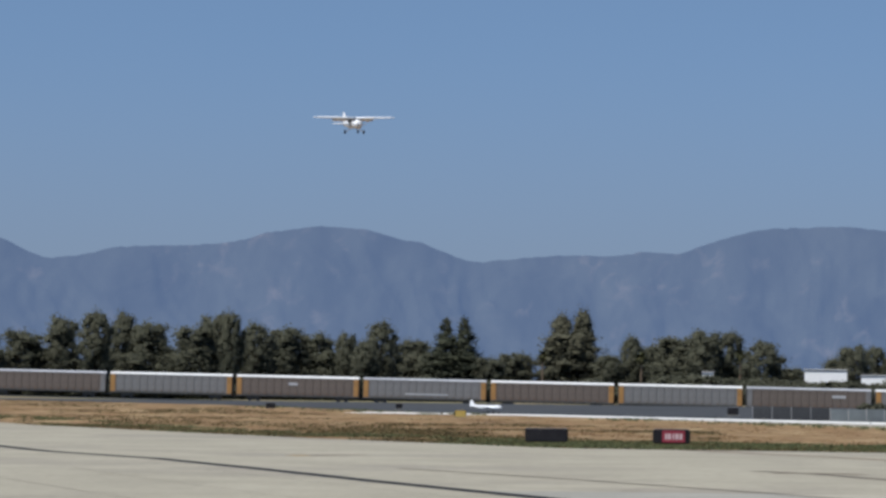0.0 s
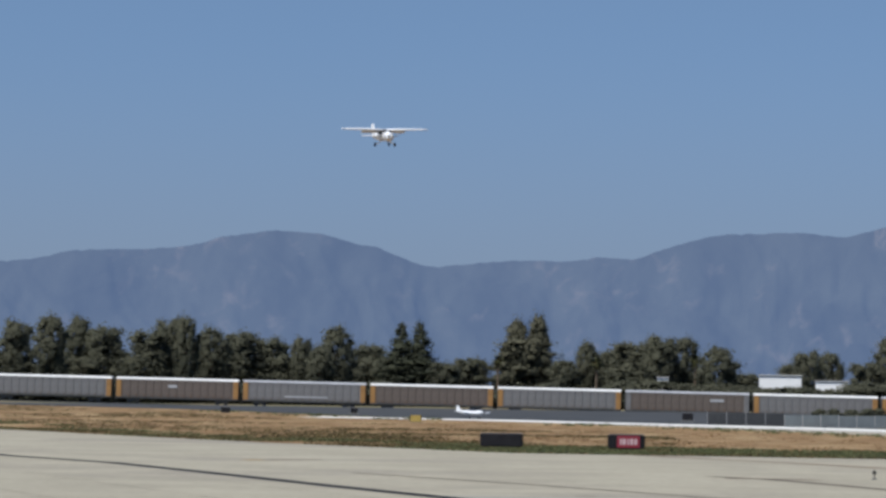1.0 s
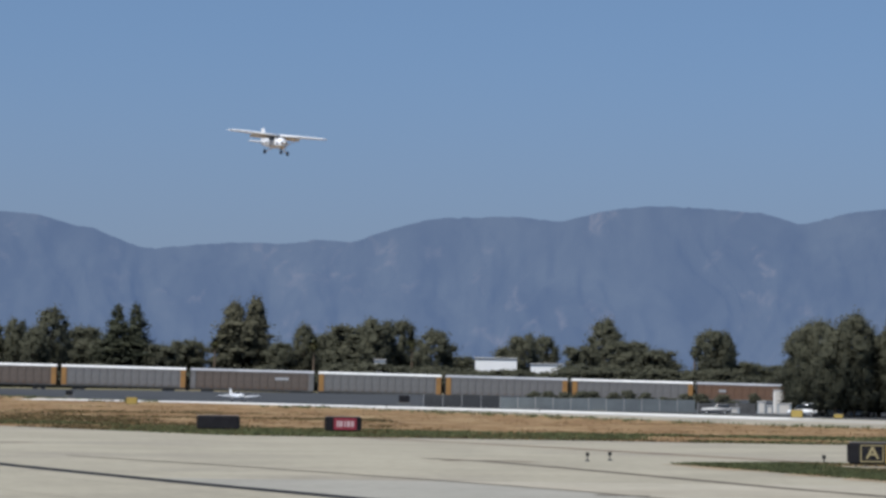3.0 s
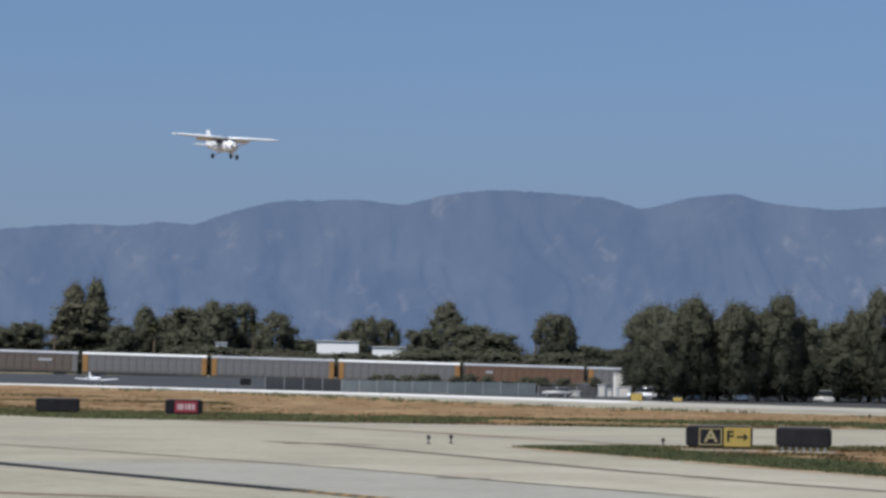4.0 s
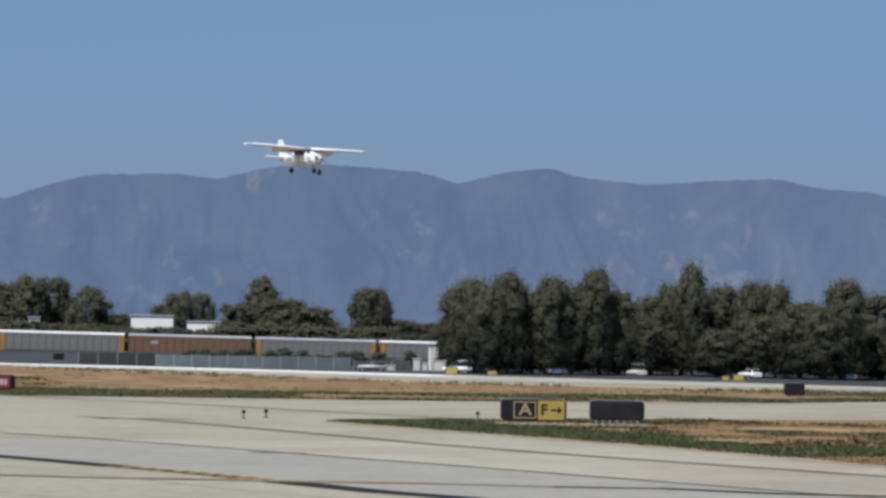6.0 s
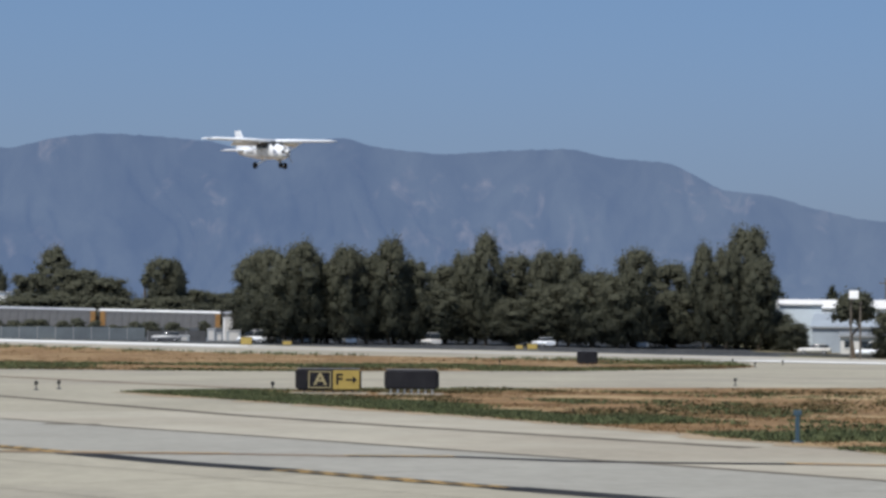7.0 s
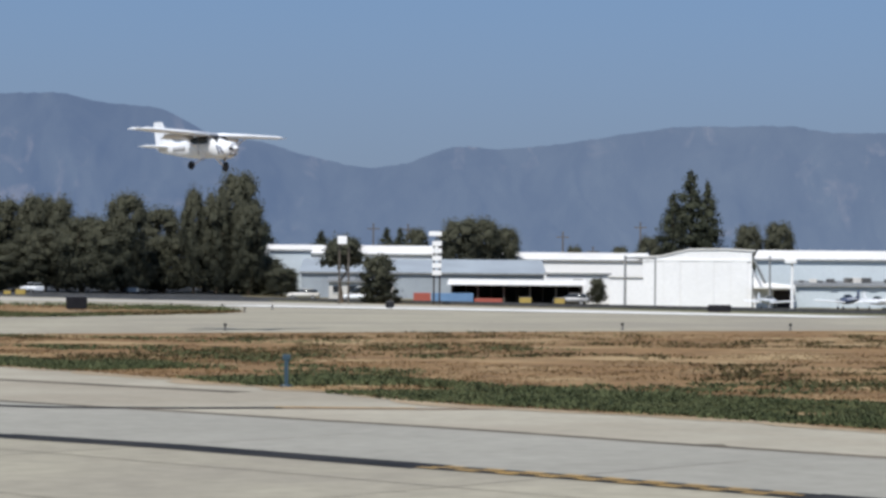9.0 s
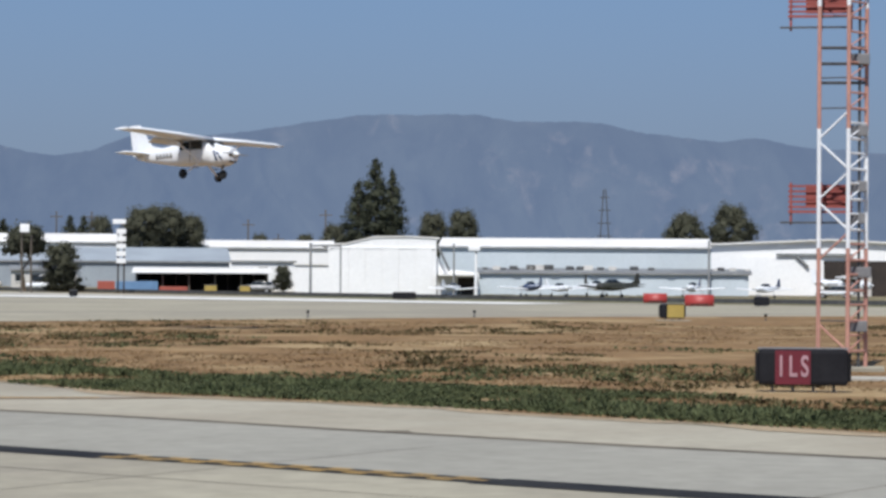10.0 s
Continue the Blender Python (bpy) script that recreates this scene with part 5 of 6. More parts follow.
def block(name, az0, az1, d, top, depth, wall, roof, label, rise=0.0, windows=0, door=0.0, over=0.25, category="building"):
    m, w = frame_of(az0, az1, d)
    root = empty(name, m, label, category, "airport buildings")
    body = part("wall", boxed(-w, w, 0, depth, -0.3, top), M[wall], root)
    if rise:
        part("roof", prism([(0.0 - over, top + 0.02), (depth / 2, top + rise), (depth + over, top + 0.02), (depth + over, top + 0.2), (depth / 2, top + rise + 0.18), (-over, top + 0.2)], -w - over, w + over), M[roof], root)
        o = [c for c in root.children if c.name.startswith("roof")][0]
        o.data.transform(Matrix(((0, 1, 0, 0), (1, 0, 0, 0), (0, 0, 1, 0), (0, 0, 0, 1))))
        o.data.flip_normals()
        for s in (-1, 1):
            g = prism([(0, top), (depth / 2, top + rise), (depth, top)], s * w - 0.06, s * w + 0.06)
            g.transform(Matrix(((0, 1, 0, 0), (1, 0, 0, 0), (0, 0, 1, 0), (0, 0, 0, 1))))
            bmesh.ops.recalc_face_normals(g, faces=g.faces)
            part("gable", g, M[wall], root)
    else:
        part("roof", boxed(-w - over, w + over, -over, depth + over, top, top + 0.22, bevel=0.03), M[roof], root)
    if windows:
        for k in range(windows):
            x = -w + 2 * w * (k + 0.5) / windows
            win = part("window", boxed(x - 0.55, x + 0.55, -0.03, 0.02, top * 0.45, top * 0.45 + 0.9), M["glass_dark"], root)
            part("sill", boxed(x - 0.62, x + 0.62, -0.08, 0.0, top * 0.45 - 0.08, top * 0.45), M["white_metal"], win)
    if door:
        part("door", boxed(-door / 2, door / 2, -0.05, 0.02, 0, min(top - 0.4, 3.2)), M["dark"], root)
    n = int(2 * w / 3.0)
    for k in range(1, n):
        x = -w + 2 * w * k / n
        part("seam_rib", boxed(x - 0.03, x + 0.03, -0.04, 0.01, 0.0, top - 0.05), M[wall], root)
    part("eave", boxed(-w - over, w + over, -over - 0.05, -over + 0.04, top - 0.05, top + 0.16), M["steel"], root)
    return root, w


def hangars():
    D = 319.0
    # hangar with a stepped front
    m, w = frame_of(34.28, 36.62, D)
    h = empty("hangar", m, "large white sheet-metal hangar with sliding doors and stepped front", "hangar", "airport buildings")
    part("wall", prism([(-w, -0.3), (-w, 5.85), (-4.4, 6.0), (-1.0, 6.8), (3.4, 6.85), (w, 6.7), (w, -0.3)], 0, 34), M["white_metal"], h)
    part("roof", prism([(-w - 1.2, 5.84), (-4.4, 6.02), (-1.0, 6.84), (3.4, 6.9), (w + 0.4, 6.72), (w + 0.4, 6.9), (3.4, 7.08), (-1.0, 7.02), (-4.4, 6.18), (-w - 1.2, 6.0)], -0.12, 34.4), M["white_roof"], h)
    for k in range(6):
        x0 = -w + 0.5 + (2 * w - 1.0) / 6 * k
        part("sliding_door", boxed(x0 + 0.04, x0 + (2 * w - 1.0) / 6 - 0.04, -0.07 - 0.03 * (k % 2), -0.02 - 0.03 * (k % 2), 0.05, 5.5, bevel=0.01), M["white_metal"], h)
    part("door_rail", boxed(-w + 0.2, w - 0.2, -0.12, 0.0, 5.5, 5.7), M["white_metal"], h)
    part("annex", boxed(-w - 4.0, -w, 0.0, 18, -0.3, 3.5), M["white_metal"], h)
    part("annex_roof", boxed(-w - 4.2, -w, -0.2, 18.2, 3.5, 3.64), M["white_roof"], h)
    part("lean_to", prism([(w, -0.3), (w, 4.8), (w + 1.2, 3.1), (w + 5.2, 2.7), (w + 5.2, -0.3)], 1.0, 20), M["white_metal"], h)
    part("brace", tubed((w + 0.1, -0.2, 6.0), (w + 1.6, -0.2, 2.9), 0.16, n=6), M["grey_roof"], h)
    part("canopy", boxed(w + 0.2, w + 5.0, -2.2, 1.0, 2.3, 2.5), M["white_roof"], h)
    part("lean_to_door", boxed(w + 2.6, w + 4.6, 0.9, 1.02, 0.0, 2.1), M["dark"], h)
    # long hangar behind with a white roof, wall shade put into the sheet colour
    block("hangar", 36.7, 42.55, 346, 5.9, 22, "shade_tinted_sheet", "white_roof", "long white hangar with shallow white roof", 1.25, 0, 0, 0.3, "hangar")
    # low row in front of it, its walls and doors tinted with the same shade
    root, w2 = block("row_hangar", 37.55, 43.35, 324, 2.62, 8, "shade_tinted_sheet", "grey_roof", "low white row of hangars with grey roof", 0.5, 0, 0, 0.4, "hangar")
    rng = random.Random(8)
    for k in range(22):
        x = rng.uniform(-w2, w2)
        s = rng.uniform(0.2, 0.7)
        part("roof_vent", boxed(x - s, x + s * 0.8, 2.0, 3.2, 2.75, 3.0 + s, bevel=0.05), M["dark_steel" if k % 3 else "pale_wall"], root)
    for k in range(7):
        x = -w2 + 2 * w2 * (k + 0.5) / 7
        part("hangar_door", boxed(x - 1.9, x + 1.9, -0.09, -0.03, 0.05, 2.3, bevel=0.01), M["shade_tinted_sheet"], root)
    # hangar beside the mast, the shade of its open bay painted on
    m, w = frame_of(42.55, 47.6, 335)
    h = empty("hangar", m, "white hangar with shallow roof and an open bay painted as dark shade", "hangar", "airport buildings")
    part("wall", boxed(-w, w, 0, 28, -0.3, 5.5), M["white_metal"], h)
    part("roof", prism([(-w - 0.4, 6.3), (0, 6.95), (w + 0.4, 6.2), (w + 0.4, 6.4), (0, 7.15), (-w - 0.4, 6.5)], -0.6, 28.4), M["white_roof"], h)
    part("gable", prism([(-w, 5.5), (-w, 6.32), (0, 6.95), (w, 6.25), (w, 5.5)], 0.0, 28), M["white_metal"], h)
    part("fascia", boxed(-w * 0.45, w * 0.2, -0.4, -0.1, 5.0, 5.3), M["grey_roof"], h)
    # flat dark panel paints the bay's inner shade; the wall behind is solid
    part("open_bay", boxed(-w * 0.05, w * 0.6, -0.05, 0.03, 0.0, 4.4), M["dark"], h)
    for k in range(3):
        x = -w * 0.72 + k * (w * 0.66) / 3
        part("sliding_door", boxed(x + 0.04, x + w * 0.22 - 0.04, -0.09, -0.02, 0.05, 4.9), M["white_metal"], h)
    part("bay_wall", boxed(w * 0.1, w * 0.35, -0.3, -0.06, 0.0, 2.6), M["pale_wall"], h)
    part("buttress", tubed((-w * 0.28, -0.3, 5.0), (-w * 0.18, -0.3, 3.6), 0.2, n=6), M["grey_roof"], h)
    # open shed
    m, w = frame_of(30.16, 32.97, 334)
    s = empty("open_shed", m, "open-fronted shed with inner shade painted on its walls and a pale flat roof", "shed", "airport buildings")
    part("roof", prism([(-1.2, 2.38), (7.5, 3.0), (7.5, 3.12), (-1.2, 2.46)], -w - 0.6, w + 0.6), M["white_roof"], s)
    o = s.children[0]
    o.data.transform(Matrix(((0, 1, 0, 0), (1, 0, 0, 0), (0, 0, 1, 0), (0, 0, 0, 1))))
    o.data.flip_normals()
    # walls and partitions near-black, the shed's inner shade put into their colour
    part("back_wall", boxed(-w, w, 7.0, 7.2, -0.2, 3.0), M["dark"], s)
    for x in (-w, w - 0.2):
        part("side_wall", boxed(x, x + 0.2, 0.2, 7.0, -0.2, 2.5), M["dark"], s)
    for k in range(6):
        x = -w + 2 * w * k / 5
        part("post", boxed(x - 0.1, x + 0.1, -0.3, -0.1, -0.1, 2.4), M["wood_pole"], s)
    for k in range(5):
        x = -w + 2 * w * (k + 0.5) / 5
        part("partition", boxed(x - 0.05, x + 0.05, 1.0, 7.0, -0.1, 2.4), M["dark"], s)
    # further buildings
    block("warehouse", 26.9, 32.15, 378, 3.6, 26, "grey_wall", "grey_wall", "long grey-blue metal warehouse with a shallow roof", 2.0, 0, 0, 0.3)
    block("warehouse", 25.6, 30.2, 432, 6.1, 24, "white_metal", "white_roof", "white warehouse with a pale roof behind the grey one", 1.5)
    block("warehouse", 31.2, 34.4, 440, 5.6, 24, "white_metal", "white_roof", "white flat warehouse behind the open shed", 1.3, 0, 0, 0.3)
    block("office", 32.2, 33.56, 350, 3.9, 12, "white_metal", "white_roof", "small white office block beside the hangar", 0.0, 3, 1.2)
    block("shed", 26.2, 27.1, 404, 6.6, 14, "shade_tinted_sheet", "white_roof", "tall white metal shed behind the trees", 0.6)
    block("shed", 27.5, 28.9, 352, 2.6, 8, "pale_wall", "grey_roof", "low pale building beside the trees", 0.5, 4)
    block("warehouse", 44.0, 49.5, 420, 6.4, 24, "white_metal", "white_roof", "white warehouse behind the hangars", 1.0)
    # houses beyond the railway
    for az0, az1, e, label in ((7.8, 8.7, 64, "low white house beyond the railway"), (5.62, 5.86, 58, "small white house among trees"), (9.0, 9.7, 55, "pale house partly behind trees"), (11.0, 11.45, 36, "white shed roof beyond the railway"),
                               (11.5, 12.05, 40, "white flat-roofed building beyond the railway"), (12.75, 13.45, 45, "white house with a flat roof behind the train")):
        block("house", az0, az1, 630, 3.2 + e * 0.1344 - 3.3, 9, "white_metal", "white_roof", label, 0.0, 3 if az1 - az0 > 0.4 else 0, 0.0, 0.2, "house")


hangars()


# ---- containers, fences, cabinets, poles ----
def yard():
    for az0, az1, d, h, mat, label in ((29.72, 30.62, 330, 1.35, "blue_paint", "blue steel container beside the shed"), (29.33, 29.70, 332, 1.35, "container_red", "red steel container beside the shed"),
                                       (30.65, 31.25, 331, 0.7, "container_red", "low reddish pallet stack")):
        m, w = frame_of(az0, az1, d)
        c = empty("container", m, label, "container", "containers")
        part("body", boxed(-w, w, 0, 2.3, 0.08, h, bevel=0.03), M[mat], c)
        for k in range(int(w * 5)):
            x = -w + 0.15 + k * 0.4
            if x < w - 0.15:
                part("rib", boxed(x - 0.07, x + 0.07, -0.05, 0.01, 0.15, h - 0.08), M[mat], c)
        for x in (-w, w - 0.12):
            part("corner_post", boxed(x, x + 0.12, -0.06, 0.05, 0, h + 0.02), M[mat], c)
    # grey screen wall and dark screen by the runway
    for az0, az1, d, h, mat, label in ((8.35, 12.55, 402, 1.85, "screen_grey", "long low grey-blue screen wall"), (6.7, 8.35, 412, 1.9, "gravel", "dark grey windscreen fence beside the gravel"), (12.6, 13.85, 400, 1.5, "dark_steel", "dark chain-link fence beside the yard")):
        m, w = frame_of(az0, az1, d)
        c = empty("screen_fence", m, label, "fence")
        n = max(3, int(2 * w / 2.6))
        for k in range(n):
            x0 = -w + 2 * w * k / n
            part("panel", boxed(x0 + 0.03, x0 + 2 * w / n - 0.03, -0.03, 0.03, 0.0, h + 0.05 * (k % 3)), M[mat], c)
            part("post", boxed(x0 - 0.05, x0 + 0.05, -0.06, 0.06, -0.1, h + 0.15), M["steel"], c)
    for az0, az1, h, d in ((13.88, 14.05, 1.9, 398), (14.08, 14.2, 1.3, 398), (14.22, 14.42, 3.6, 404), (14.3, 14.6, 1.7, 396), (13.2, 13.5, 0.9, 396)):
        m, w = frame_of(az0, az1, d)
        c = empty("equipment_cabinet", m, "pale grey equipment cabinet by the runway", "cabinet", "equipment cabinets")
        part("body", boxed(-w, w, 0, 1.2, 0.1, h, bevel=0.04), M["grey_wall" if h < 3 else "white_metal"], c)
        part("roof", boxed(-w - 0.08, w + 0.08, -0.1, 1.3, h, h + 0.08), M["white_roof"], c)
        part("door", boxed(-w * 0.7, w * 0.7, -0.04, 0.0, 0.25, h - 0.2), M["pale_wall"], c)
        part("plinth", boxed(-w - 0.05, w + 0.05, -0.05, 1.25, -0.2, 0.1), M["concrete"], c)
    # dark chain-link fence along the far edge of the runway
    c = empty("perimeter_fence", None, "low dark fence along the far side of the runway", "fence")
    line = [(118, 352), (140, 334), (158, 312), (162, 268), (168, 214), (180, 172), (202, 120)]
    for (x0, y0), (x1, y1) in zip(line, line[1:]):
        n = max(2, int(math.hypot(x1 - x0, y1 - y0) / 3.0))
        for k in range(n):
            a = Vector((x0, y0)).lerp(Vector((x1, y1)), k / n)
            b = Vector((x0, y0)).lerp(Vector((x1, y1)), (k + 1) / n)
            z = height(a.x, a.y)
            o = raw("panel", [(a.x, a.y, z), (b.x, b.y, z), (b.x, b.y, z + 0.42), (a.x, a.y, z + 0.42), (a.x, a.y + 0.05, z + 0.42), (b.x, b.y + 0.05, z + 0.42), (b.x, b.y + 0.05, z), (a.x, a.y + 0.05, z)],
                    [(0, 1, 2, 3), (3, 2, 5, 4), (4, 5, 6, 7)], M["dark_steel"], c)
    # poles
    for az, d, top, r, mat, label in ((33.9, 300, 5.8, 0.17, "steel", "thick grey steel pole before the hangar"), (37.0, 316, 6.0, 0.14, "steel", "grey steel pole before the hangar"), (37.48, 312, 5.4, 0.2, "white_metal", "white pole with a lamp head"),
                                      (27.72, 312, 7.0, 0.13, "wood_pole", "dark timber pole by the trees"), (27.92, 312, 6.6, 0.13, "wood_pole", "dark timber pole by the trees"), (34.22, 470, 12.4, 0.16, "wood_pole", "utility pole behind the hangars"),
                                      (32.55, 470, 10.5, 0.16, "wood_pole", "utility pole behind the warehouses"), (42.5, 322, 6.6, 0.16, "steel", "grey steel pole between the hangars"), (28.45, 470, 11.5, 0.15, "wood_pole", "utility pole behind the warehouse"),
                                      (29.2, 470, 11.5, 0.15, "wood_pole", "utility pole behind the warehouse"), (33.2, 470, 8.0, 0.14, "wood_pole", "utility pole behind the warehouses")):
        p = empty("pole", facing(az, d), label, "pole", "poles")
        part("shaft", tubed((0, 0, -0.3), (0, 0, top), r, r * 0.8, n=10), M[mat], p)
        part("cap", tubed((0, 0, top - 0.05), (0, 0, top + 0.12), r * 1.3, r, n=10), M[mat], p)
        if "utility" in label:
            part("cross_arm", boxed(-1.1, 1.1, -0.06, 0.06, top - 0.9, top - 0.72), M["wood_pole"], p)
        if "lamp" in label:
            part("lamp_head", boxed(-0.9, 0.5, -0.4, 0.4, top - 0.15, top + 0.45, bevel=0.12), M["white_metal"], p)
    # beam between the poles before the hangar
    b = empty("pole_beam", facing(34.3, 300), "grey steel beam carried by the pole before the hangar", "beam")
    part("beam", boxed(-2.2, 1.4, -0.1, 0.1, 5.55, 5.78), M["steel"], b)
    part("drop_post", boxed(1.2, 1.4, -0.1, 0.1, -0.2, 5.6), M["steel"], b)
    # panel tower
    t = empty("panel_tower", facing(29.83, 318), "slim tower with a stack of white square panels", "tower")
    for x in (-0.35, 0.35):
        part("upright", boxed(x - 0.1, x + 0.1, -0.07, 0.07, -0.2, 7.6), M["dark"], t)
    for k in range(5):
        z = 3.55 + 0.88 * k
        part("panel", boxed(-0.56, 0.56, -0.16, -0.08, z, z + 0.58, bevel=0.02), M["white_metal"], t)
    part("top_frame", boxed(-1.0, 0.55, -0.2, 0.2, 8.25, 8.8, bevel=0.05), M["white_metal"], t)
    part("top_stem", tubed((0, 0, 7.5), (0, 0, 8.3), 0.08), M["dark_steel"], t)
    f = empty("flood_lamp", facing(27.78, 311.6, 0, 7.05), "white box lamp on top of a timber pole", "lamp")
    part("housing", boxed(-0.55, 0.55, -0.3, 0.3, 0.05, 1.0, bevel=0.06), M["white_metal"], f)
    part("bracket", boxed(-0.1, 0.1, -0.1, 0.1, -0.1, 0.08), M["steel"], f)
    # far lattice pylon
    p = empty("lattice_pylon", facing(40.25, 620), "distant dark lattice pylon", "pylon")
    for sx, sy in ((-1, -1), (1, -1), (1, 1), (-1, 1)):
        part("leg", tubed((sx * 1.6, sy * 1.6, -0.5), (sx * 0.25, sy * 0.25, 20), 0.14, n=5), M["dark_steel"], p)
    for k in range(5):
        z = 6 + 3 * k
        part("cross_arm", boxed(-2.0 + 0.2 * k, 2.0 - 0.2 * k, -0.1, 0.1, z, z + 0.2), M["dark_steel"], p)


yard()


# ---- antenna mast ----
def mast():
    d = 84.0
    top, foot = 15.0, 0.0
    root = empty("antenna_mast", facing(45.35, d, 0, 0.08), "lattice antenna mast painted in red and white bands", "antenna mast")
    legs = ((-0.75, -0.25), (0.16, -0.5), (0.72, 0.55))
    bands = [(0, 3.82, "mast_red"), (3.82, 7.56, "white_paint"), (7.56, 11.4, "mast_red"), (11.4, top, "white_paint")]
    for x, y in legs:
        for z0, z1, mt in bands:
            part("leg", tubed((x, y, z0), (x, y, z1), 0.068, n=10), M[mt], root)
    for k in range(15):
        z = 0.6 + k * 0.95
        mt = next(m for a, b, m in bands if a <= z < b)
        for i in range(3):
            (x0, y0), (x1, y1) = legs[i], legs[(i + 1) % 3]
            if i == 1:
                part("rung", tubed((x0, y0, z), (x1, y1, z), 0.045, n=6), M[mt], root)
                part("rung", tubed((x0, y0, z + 0.5), (x1, y1, z + 0.5), 0.035, n=6), M[mt], root)
                part("brace", tubed((x0, y0, z), (x1, y1, z + 0.5), 0.028, n=6), M[mt], root)
            elif i == 0 and (mt == "white_paint" or k in (0, 3)):
                za, zb = (z, z + 0.85) if k % 2 else (z + 0.85, z)
                part("brace", tubed((x0, y0, za), (x1, y1, zb), 0.034, n=6), M[mt], root)
            elif i == 0:
                part("tie", tubed((x0, y0, z), (x1, y1, z), 0.022, n=6), M["dark_steel"], root)
    for z, w in ((1.2, 0.42), (2.9, 0.5), (4.6, 0.36), (5.6, 0.4), (7.35, 0.42), (9.6, 0.45), (12.2, 0.5)):
        part("junction_box", boxed(0.18, 0.18 + w * 1.4, 0.05, 0.35, z, z + 0.34, bevel=0.03), M["box_grey"], root)
    part("base_slab", boxed(-1.3, 1.3, -1.1, 1.1, -0.12, 0.1, bevel=0.02), M["concrete"], root)
    part("cable", tubed((0.5, 0.2, 0.1), (0.5, 0.2, top), 0.05, n=6), M["dark_steel"], root)
    for z, depth in ((5.05, 2.0), (11.2, 0.5), (13.0, 0.5)):
        f = part("antenna_frame", boxed(-1.75, 0.3, depth - 0.05, depth + 0.05, z - 0.08, z), M["array_red"], root)
        for k in range(5):
            part("reflector_bar", boxed(-1.75, 0.3, depth + 0.1 * k, depth + 0.1 * k + 0.05, z + 0.08 + 0.17 * k, z + 0.15 + 0.17 * k), M["array_red"], f)
        for k in range(3):
            x = -1.7 + k * 0.95
            part("upright", boxed(x, x + 0.07, depth, depth + 0.6, z - 0.45, z + 0.9), M["array_red"], f)
        part("screen", boxed(-1.2, 0.1, depth + 0.55, depth + 0.58, z + 0.1, z + 0.85), M["array_red"], f)
        part("lower_bar", boxed(-2.0, 0.2, depth - 0.03, depth + 0.03, z - 0.42, z - 0.36), M["dark_steel"], f)
        part("support", tubed((-0.7, depth, z), (-0.75, -0.2, z), 0.05, n=6), M["dark_steel"], f)
    for z in (9.0, 9.6, 10.1):
        part("arm", tubed((-0.75, -0.25, z), (0.72, 0.55, z + 0.05), 0.05, n=6), M["dark_steel"], root)


mast()
slab = empty("concrete_pad", facing(46.6, 77, 0, 0.08), "pale concrete pad in the grass beside the mast", "pad")
part("slab", boxed(-2.2, 1.6, -0.8, 0.8, -0.05, 0.06, bevel=0.01), M["runway"], slab)


# ---- parked aircraft, vehicles and barriers ----
def vehicle(az, d, turn, paint, label, van=False):
    x, y = spot(az, d)
    root = empty("parked_car", pose(x, y, height(x, y), 0, 0, turn), label, "car", "parked cars")
    H = 1.9 if van else 1.45
    part("body", loft([oval(-2.2, 0, 0.62, 0.78, 0.26, 14, 4), oval(-2.1, 0, 0.66, 0.86, 0.34, 14, 4), oval(0.0, 0, 0.68, 0.90, 0.38, 14, 4), oval(1.9, 0, 0.62, 0.86, 0.32, 14, 4), oval(2.2, 0, 0.55, 0.76, 0.22, 14, 4)]), M[paint], root)
    part("cabin", loft([oval(-2.0 if van else -1.9, 0, H - 0.45, 0.66, 0.30, 14, 4), oval(-1.5, 0, H - 0.40, 0.72, 0.40, 14, 4), oval(0.2, 0, H - 0.40, 0.72, 0.40, 14, 4), oval(1.0, 0, H - 0.62, 0.66, 0.16, 14, 4)]), M["glass_dark"], root)
    part("car_roof", boxed(-0.66, 0.66, -1.5, 0.2, H - 0.03, H + 0.03, bevel=0.02), M[paint], root)
    for s in (-1, 1):
        for y in (-1.35, 1.35):
            w = part("wheel", tubed((s * 0.72, y, 0.32), (s * 0.92, y, 0.32), 0.2, n=12), M["steel"], root)
            part("tyre", tubed((s * 0.70, y, 0.32), (s * 0.90, y, 0.32), 0.32, n=14), M["rubber"], w)


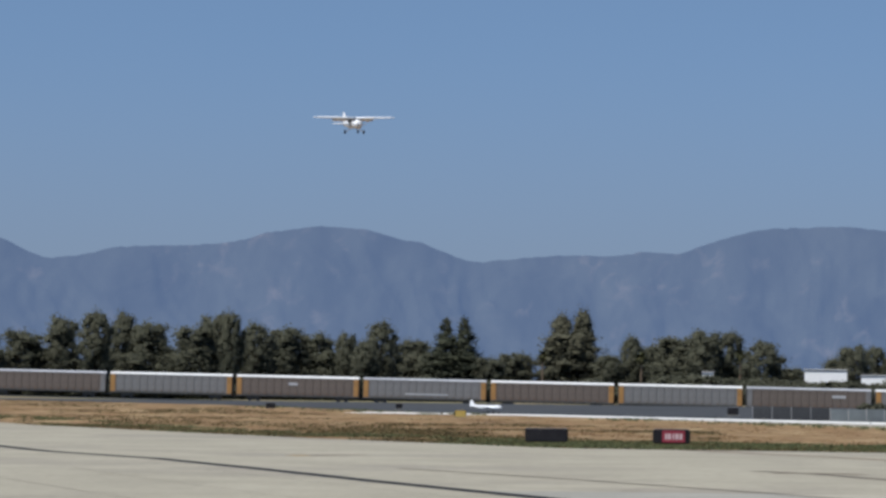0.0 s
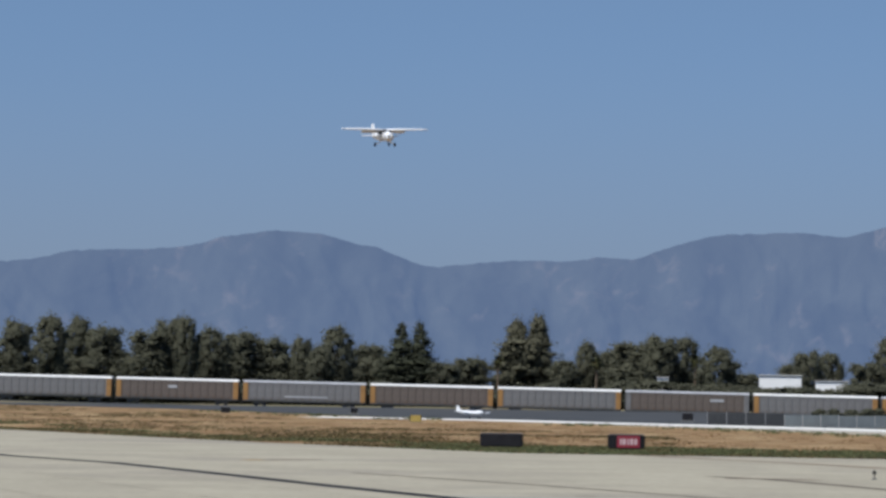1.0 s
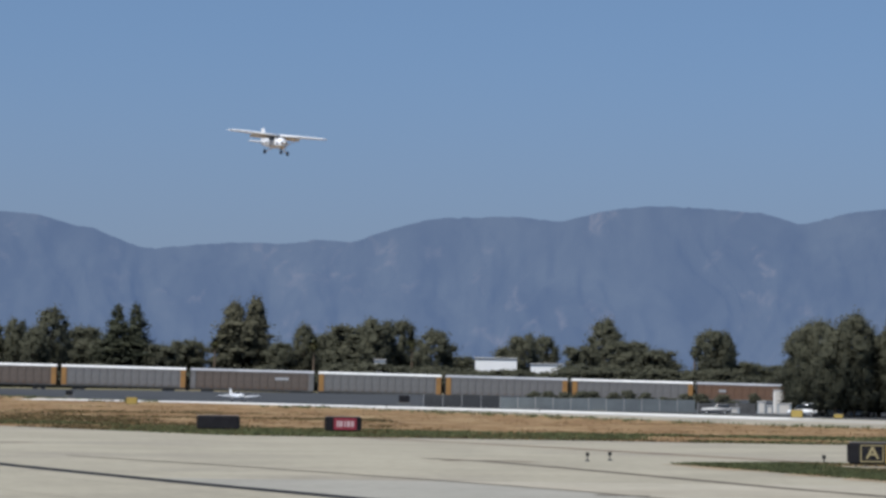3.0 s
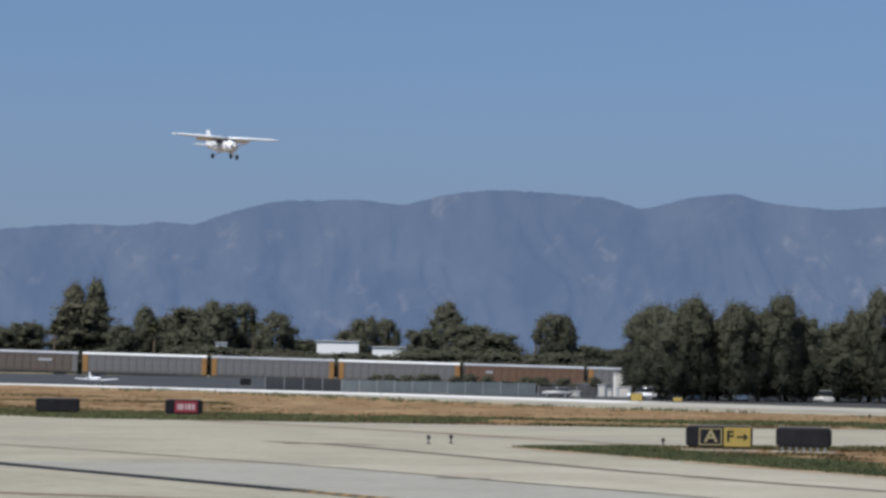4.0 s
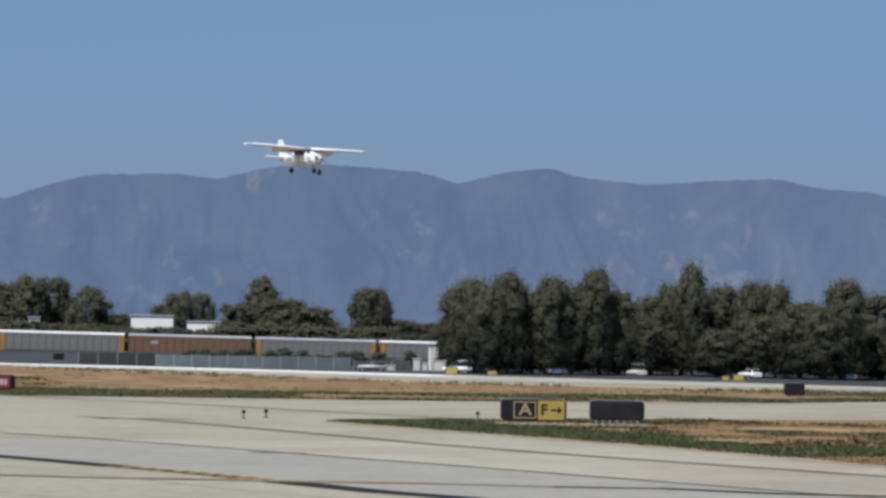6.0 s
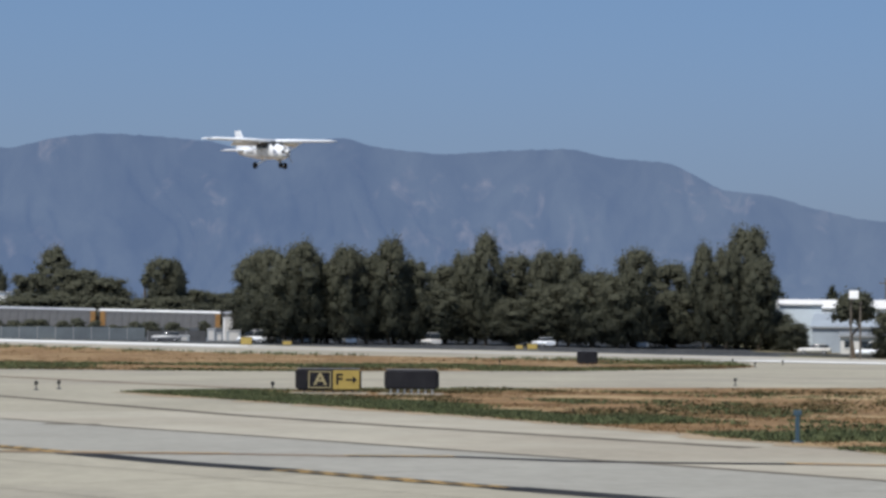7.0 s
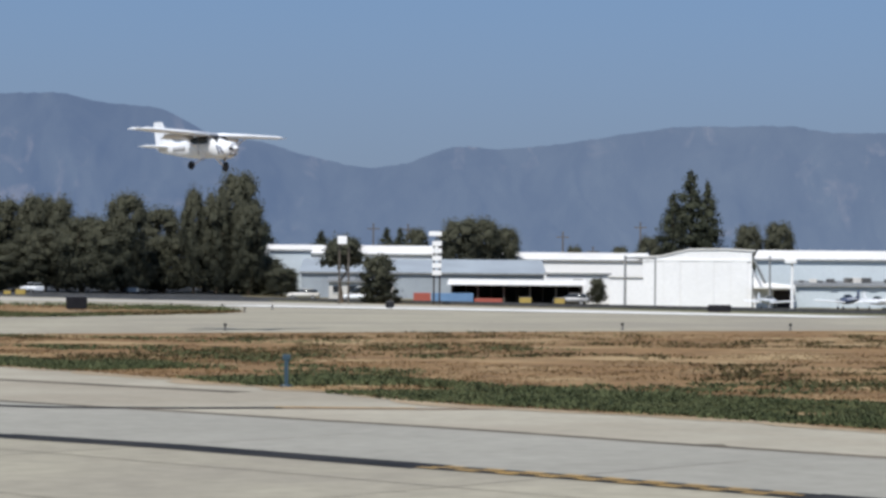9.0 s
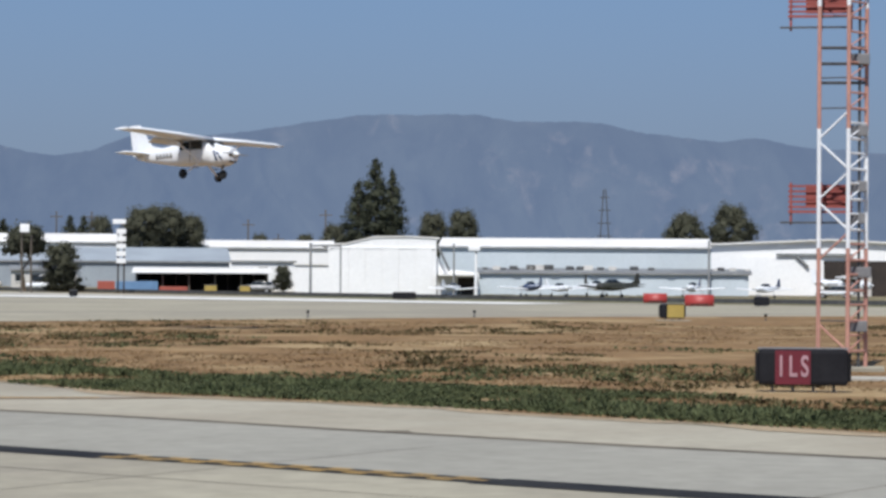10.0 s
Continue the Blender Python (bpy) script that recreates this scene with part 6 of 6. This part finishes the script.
def apron_things():
    g = "aircraft parked by the hangars"

    def at(az, d, heading):
        x, y = spot(az, d)
        return pose(x, y, height(x, y), 0, 0, -heading)

    D = 305
    low_wing(at(38.65, D, 20), "white and blue low-wing aircraft parked by the hangars", "navy", "navy", "white_paint", g, 0.85)
    low_wing(at(40.4, D - 6, 262), "dark olive vintage aircraft parked by the hangars", "olive", "olive", "olive", g, 1.0)
    low_wing(at(40.1, D + 8, 200), "white low-wing aircraft parked behind the dark one", "white_paint", "olive", "white_paint", g, 0.9)
    low_wing(at(42.15, D, 235), "white low-wing aircraft with a blue tail", "white_paint", "navy", "white_paint", g, 0.85)
    low_wing(at(43.7, D, 250), "white aircraft with a dark blue tail fin", "white_paint", "navy", "white_paint", g, 0.8)
    low_wing(at(39.3, D + 4, 190), "pale grey low-wing aircraft by the hangar doors", "white_paint", "white_paint", "white_paint", g, 0.75)
    low_wing(at(37.0, D + 5, 60), "small white aircraft beside the hangar lean-to", "white_paint", "white_paint", "white_paint", g, 0.7)
    x, y = spot(45.6, 312)
    high, _ = high_wing(pose(x, y, height(x, y) + 2.2, 0, 0, -150), "white high-wing aircraft parked by the open hangar", "navy", True, g)
    for az, d, w, h in ((41.35, 250, 2.2, 0.9), (42.3, 230, 2.5, 1.0)):
        b = empty("barrier", facing(az, d, 0, 0.05), "red plastic barrier on the apron", "barrier", "red barriers")
        part("shell", loft([[(-w / 2, -0.28, 0), (w / 2, -0.28, 0), (w / 2, 0.28, 0), (-w / 2, 0.28, 0)], [(-w / 2, -0.26, h * 0.35), (w / 2, -0.26, h * 0.35), (w / 2, 0.26, h * 0.35), (-w / 2, 0.26, h * 0.35)],
                            [(-w / 2, -0.12, h), (w / 2, -0.12, h), (w / 2, 0.12, h), (-w / 2, 0.12, h)]]), M["barrier_red"], b)
        part("slot", boxed(-w * 0.3, w * 0.3, -0.29, -0.2, 0.08, 0.2), M["dark"], b)
    c = "white_paint"
    for az, d, turn, paint, label, van in ((18.71, 384, 20, "pale_wall", "pale van parked under the trees", True), (21.14, 384, 30, c, "white car parked under the trees", False), (23.24, 384, 10, "grey_wall", "grey car in the shade of the trees", False), (14.85, 388, 80, c, "white van beside the equipment cabinets", True),
                                           (15.42, 388, 75, c, "white pickup beside the trees", True), (15.15, 388, 90, "dark_steel", "dark car beside the trees", False), (26.95, 358, 85, "pale_wall", "pale car parked by the warehouse", False),
                                           (28.15, 346, 70, c, "white car parked by the low building", True), (32.75, 326, 80, "steel", "grey car beside the shed", False), (13.0, 392, 85, "steel", "grey car by the chain-link fence", False),
                                           (16.9, 386, 15, c, "white car deep in the tree shade", False), (16.06, 387, 160, "grey_wall", "grey car deep in the tree shade", False), (45.2, 308, 80, c, "white car by the hangar", False)):
        vehicle(az, d, turn - az, paint, label, van)


apron_things()


motions()
